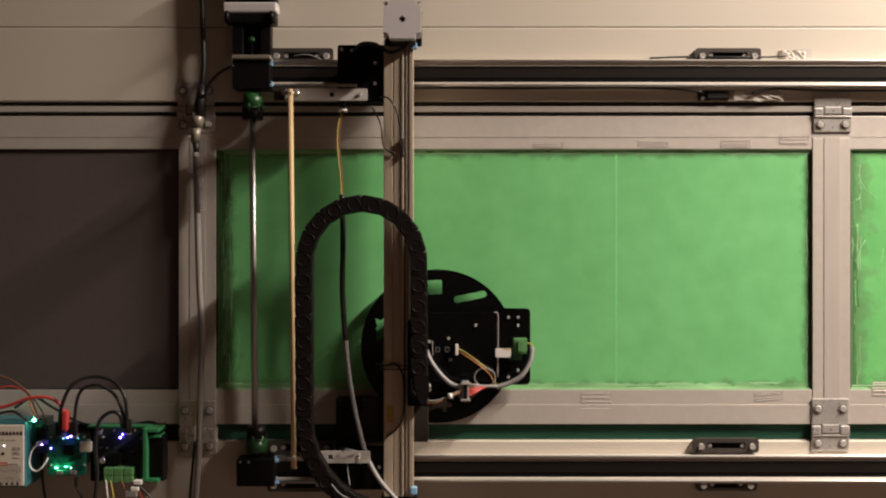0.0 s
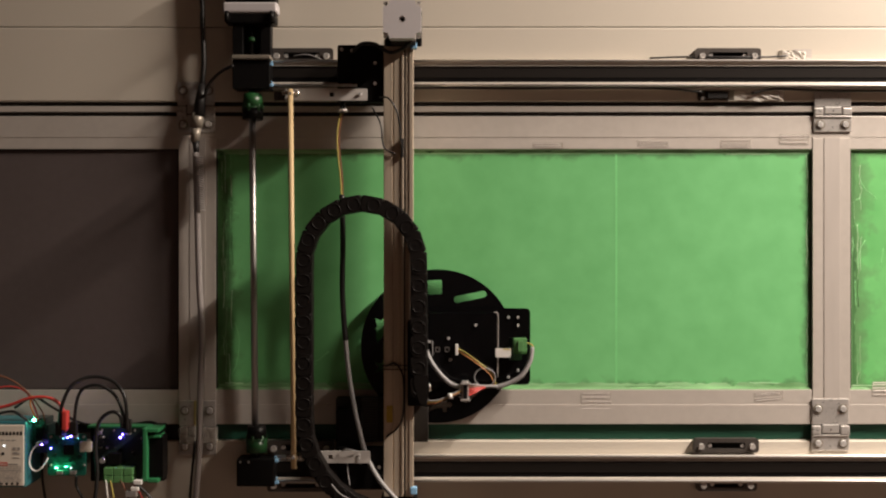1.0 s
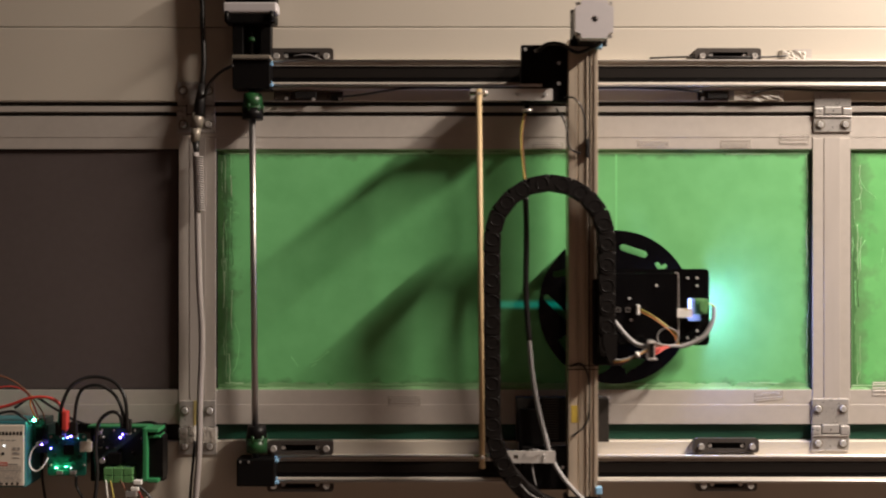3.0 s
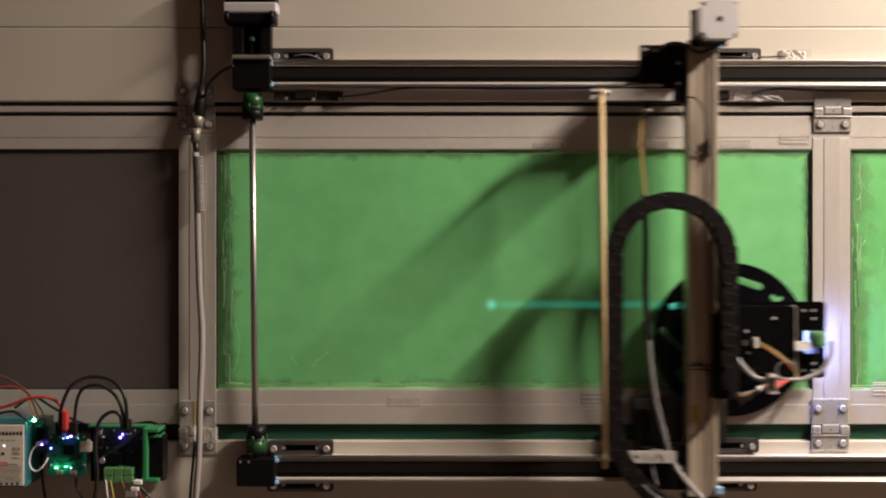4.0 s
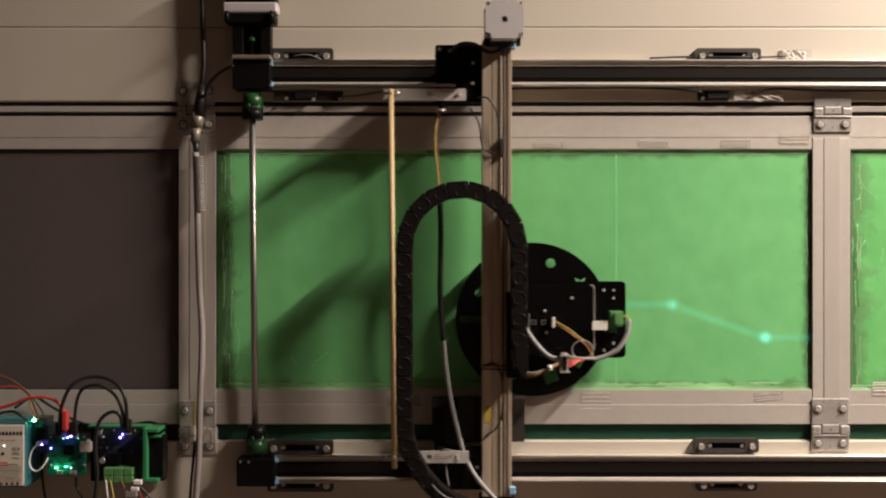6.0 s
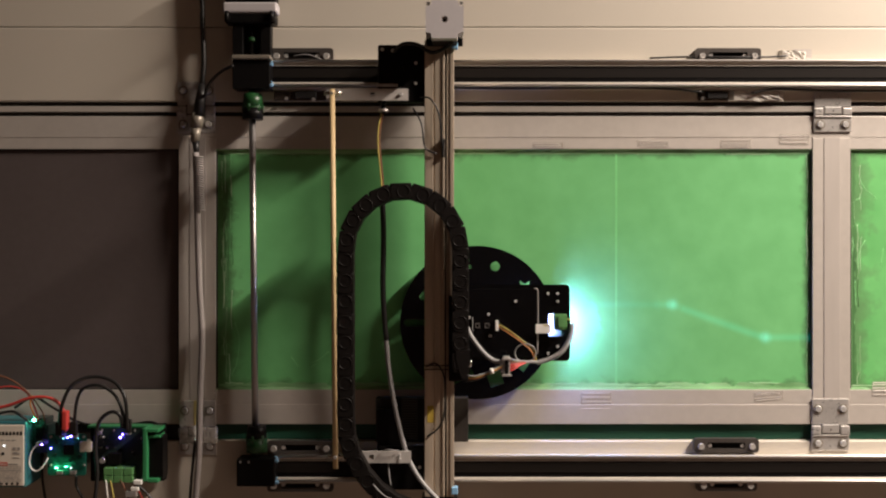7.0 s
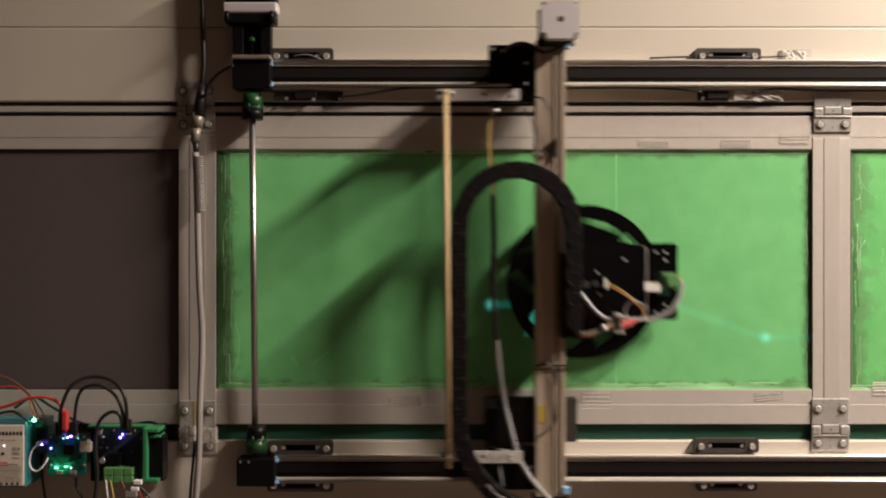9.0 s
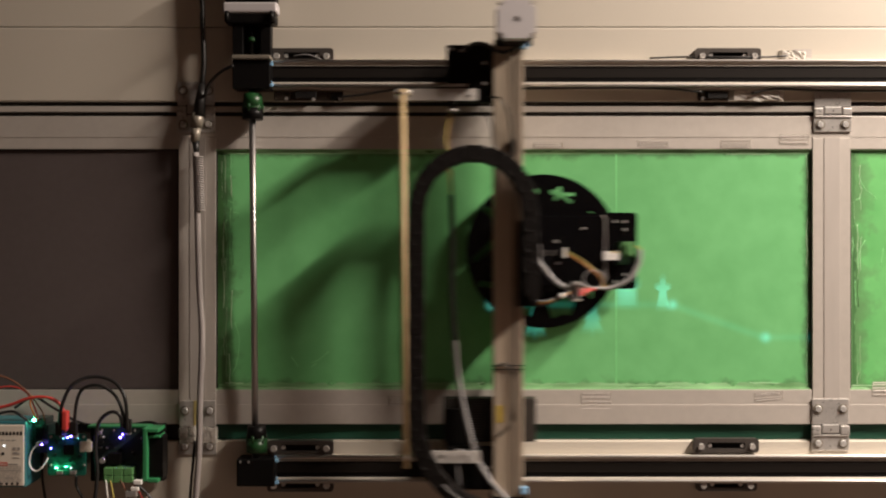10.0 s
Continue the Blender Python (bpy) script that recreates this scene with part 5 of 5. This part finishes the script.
    for m, lab, pts in ((RED, "thin red lead above the power supply", [(-0.7121, y2, 1.0795), (-0.6767, y2, 1.0848), (-0.6519, y2, 1.075), (-0.6415, y2 + 0.008, 1.0476), (-0.64, y2 + 0.015, 1.029)]),
                        (BROWNW, "thin brown lead above the power supply", [(-0.7121, y2, 1.106), (-0.6767, y2, 1.0954), (-0.6478, y2, 1.0734), (-0.632, y2 + 0.01, 1.0442), (-0.6314, y2 + 0.018, 1.0281)]),
                        (ORANGE, "thin orange lead above the power supply", [(-0.643, y2, 1.0706), (-0.6466, y2, 1.0573), (-0.6433, y2 + 0.008, 1.0388), (-0.6436, y2 + 0.016, 1.0263)]),
                        (RUBBER, "thin black lead above the power supply", [(-0.7121, y2, 1.0369), (-0.6767, y2, 1.0458), (-0.6567, y2, 1.0361), (-0.6499, y2 + 0.01, 1.0245)]),
                        (RUBBER, "thin black lead above the controller board", [(-0.693, -0.022, 1.0431), (-0.6619, -0.024, 1.0605), (-0.6299, -0.027, 1.0449), (-0.5797, -0.024, 1.0175), (-0.5111, -0.022, 1.0157), (-0.4718, -0.024, 1.0202), (-0.4498, -0.024, 1.0083)]),
                        (RUBBER, "black lead hanging below the power supply", [(-0.6491, -0.022, 0.9718), (-0.6473, -0.024, 0.9261), (-0.64, -0.022, 0.8758)]),
                        (RUBBER, "black lead hanging below the controller board", [(-0.5739, y2, 0.9448), (-0.5739, y2, 0.9289), (-0.5651, y2, 0.9112), (-0.5562, y2, 0.889)]),
                        (YELLOW, "yellow lead from the screw terminals", [(-0.5208, y2, 0.9377), (-0.5173, y2, 0.92), (-0.5119, y2, 0.889)]),
                        (WHITE, "pale lead from the screw terminals", [(-0.5279, y2, 0.9377), (-0.5261, y2, 0.92), (-0.5226, y2, 0.889)]),
                        (BROWNW, "brown lead from the screw terminals", [(-0.5049, y2, 0.9377), (-0.4978, y2, 0.9236), (-0.4854, y2, 0.889)]),
                        (RUBBER, "black lead running off below the driver", [(-0.4818, y2, 0.9333), (-0.4685, y2, 0.9218), (-0.4508, y2, 0.9023), (-0.4464, y2, 0.889)]),
                        (RED, "red lead running off below the driver", [(-0.4854, y2, 0.9324), (-0.4747, y2, 0.9183), (-0.4623, y2, 0.889)])):
        cable("thin_lead", lab, pts, 0.0021 if m is RUBBER else 0.0012, m)
    for px, pz, w in ((-0.4838, 0.9318, 0.013), (-0.4962, 0.9124, 0.018), (-0.4873, 0.9221, 0.012)):
        ob = block("white_plug", None, WHITE if w < 0.015 else ZINC, px, px + w, y2 - 0.006, y2 + 0.004, pz, pz + w * 0.55, 0.0012, base=(px, y2, pz))
        tagged(ob, "small pale plug hanging on its leads", "plug", "loose plugs")


electronics()


# ---- afterglow on the painted sheet ----
def where(t):
    for (t0, a0, b0), (t1, a1, b1) in zip(TRAVEL, TRAVEL[1:]):
        if t0 <= t <= t1:
            k = (t - t0) / (t1 - t0)
            return a0 + k * (a1 - a0), b0 + k * (b1 - b0)
    return TRAVEL[-1][1:]


SPOT = (0.086, 1.1445)   # where the light falls while the head is at its start
glows = []                            # mark, and the moments at which it is exposed and has faded


def glow_dot(t, last=99, lift=0.0, r=0.019):
    gx, gz = where(t)
    cx, cz = SPOT[0] + gx * 1.01, SPOT[1] + gz * 1.01
    ob = part("glow_dot", film(B(), ring_of(cx, cz, r, 24), SHEET - 0.0022 - lift), DOTGLOW, None, base=(cx, 0, cz))
    tagged(ob, "cyan afterglow spot on the green sheet", "glow mark", "glow spots")
    glows.append((ob, t, t + last))


def glow_dash(t0, t1):
    a, b = where(t0), where(t1)
    p, q = Vector((SPOT[0] + a[0] * 1.01, 0, SPOT[1] + a[1] * 1.01)), Vector((SPOT[0] + b[0] * 1.01, 0, SPOT[1] + b[1] * 1.01))
    ln, ang = (q - p).length, math.degrees(math.atan2(q.z - p.z, q.x - p.x))
    c = (p + q) / 2
    for k, last in enumerate((99, 4.2) if ln > 0.02 else (99,)):   # the upper layer sinks into the sheet to dim the line
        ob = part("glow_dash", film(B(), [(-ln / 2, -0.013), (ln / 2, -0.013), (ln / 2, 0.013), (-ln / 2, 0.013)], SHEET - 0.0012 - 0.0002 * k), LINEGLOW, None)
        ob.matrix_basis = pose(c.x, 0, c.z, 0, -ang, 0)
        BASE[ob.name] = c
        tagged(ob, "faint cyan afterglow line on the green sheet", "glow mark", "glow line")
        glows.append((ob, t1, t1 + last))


def glow_shape(t, outline, m=SHAPEGLOW, turn=0.0):
    """A stencil's shape with a soft rim: two layers, one a little wider."""
    gx, gz = where(t)
    cx, cz = SPOT[0] + gx * 1.01, SPOT[1] + gz * 1.01
    for k, grow in enumerate((0.86, 1.16)):
        bm = film(B(), turned([(x * grow, z * grow) for x, z in outline], turn, cx, cz), SHEET - 0.0006 - 0.0002 * k)
        ob = part("glow_shape", bm, m, None, base=(cx, 0, cz))
        tagged(ob, "cyan afterglow in a stencil's shape on the green sheet", "glow mark", "glow shapes")
        glows.append((ob, t, 99))


glow_dot(1.87)
glow_dot(2.92)
glow_dot(3.7)
glow_dot(3.7, 3.0, 0.0002)             # the last spot starts out brighter
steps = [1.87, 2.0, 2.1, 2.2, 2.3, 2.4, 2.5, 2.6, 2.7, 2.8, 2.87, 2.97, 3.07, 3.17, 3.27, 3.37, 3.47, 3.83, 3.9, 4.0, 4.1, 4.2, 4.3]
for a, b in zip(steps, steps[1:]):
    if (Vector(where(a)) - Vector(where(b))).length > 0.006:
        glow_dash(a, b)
glow_shape(5.75, shape_tree(0.028), SHAPEDIM)
glow_shape(7.03, shape_tree(0.028), SHAPEDIM)
glow_shape(8.03, shape_house(0.030))
glow_shape(8.7, [(x * 0.62, z) for x, z in mirrored([(p * 0.027, q * 0.027) for p, q in ((0.12, 1.0), (0.34, 0.80), (0.24, 0.55), (0.72, 0.45), (0.74, 0.20), (0.34, 0.10), (0.42, -0.30), (0.66, -0.95), (0.20, -1.0))])])
glow_shape(9.63, shape_star(0.020))


# ---- motion ----
def motions():
    g, h = BASE[gantry.name], BASE[head.name] - BASE[gantry.name]
    walk(gantry, [(t, pose(g.x + a, g.y, g.z)) for t, a, b in TRAVEL])
    walk(head, [(t, pose(h.x, h.y, h.z + b)) for t, a, b in TRAVEL])
    turn = [(0, 164.6), (1.07, 164.6), (1.17, 205), (1.27, 255), (1.4, 288), (4.53, 288), (4.67, 330), (4.8, 360), (7.13, 360), (7.23, 380), (7.33, 396),
            (8.13, 396), (8.22, 345), (8.31, 290), (8.43, 252), (8.87, 252), (9.0, 290), (9.15, 324), (10, 324)]
    w = BASE[wheel.name] - BASE[head.name]
    walk(wheel, [(t, pose(w.x, w.y, w.z, 0, -a, 0)) for t, a in turn])
    # switching: the lamp leaves its added blackout box to shine; s shifts the halo
    l = BASE[led.name] - BASE[head.name]
    rows = [(0, 0, 0)]
    for on, off, k, s in ((1.87, 4.37, 1, -0.0240), (5.67, 5.8, 0.9, -0.018), (6.97, 7.07, 1, -0.016), (7.97, 8.07, 1, -0.008), (8.6, 8.77, 1, -0.0220), (9.57, 9.67, 1, -0.0220)):
        a, b = round(on * FPS) / FPS, round(off * FPS) / FPS
        rows += [(a - 1 / FPS, 0, 0), (a, k, s), (b - 1 / FPS, k, s), (b, 0, 0)]
    rows.append((10, 0, 0))
    walk(led, [(t, pose(l.x + s, l.y, l.z - k * 0.0383)) for t, k, s in rows])
    moves = [(t, b) for t, a, b in TRAVEL]
    for i, ob in enumerate(links):
        walk(ob, [(t, link_pose(i, b)) for t, b in moves])
    # marks stay sunk in the sheet until exposed; dimmed layers sink back
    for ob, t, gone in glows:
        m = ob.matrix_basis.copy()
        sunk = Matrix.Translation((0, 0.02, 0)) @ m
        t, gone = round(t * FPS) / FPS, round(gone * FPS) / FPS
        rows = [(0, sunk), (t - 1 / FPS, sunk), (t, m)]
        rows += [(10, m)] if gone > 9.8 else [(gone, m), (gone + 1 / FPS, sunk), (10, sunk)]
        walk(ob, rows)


motions()
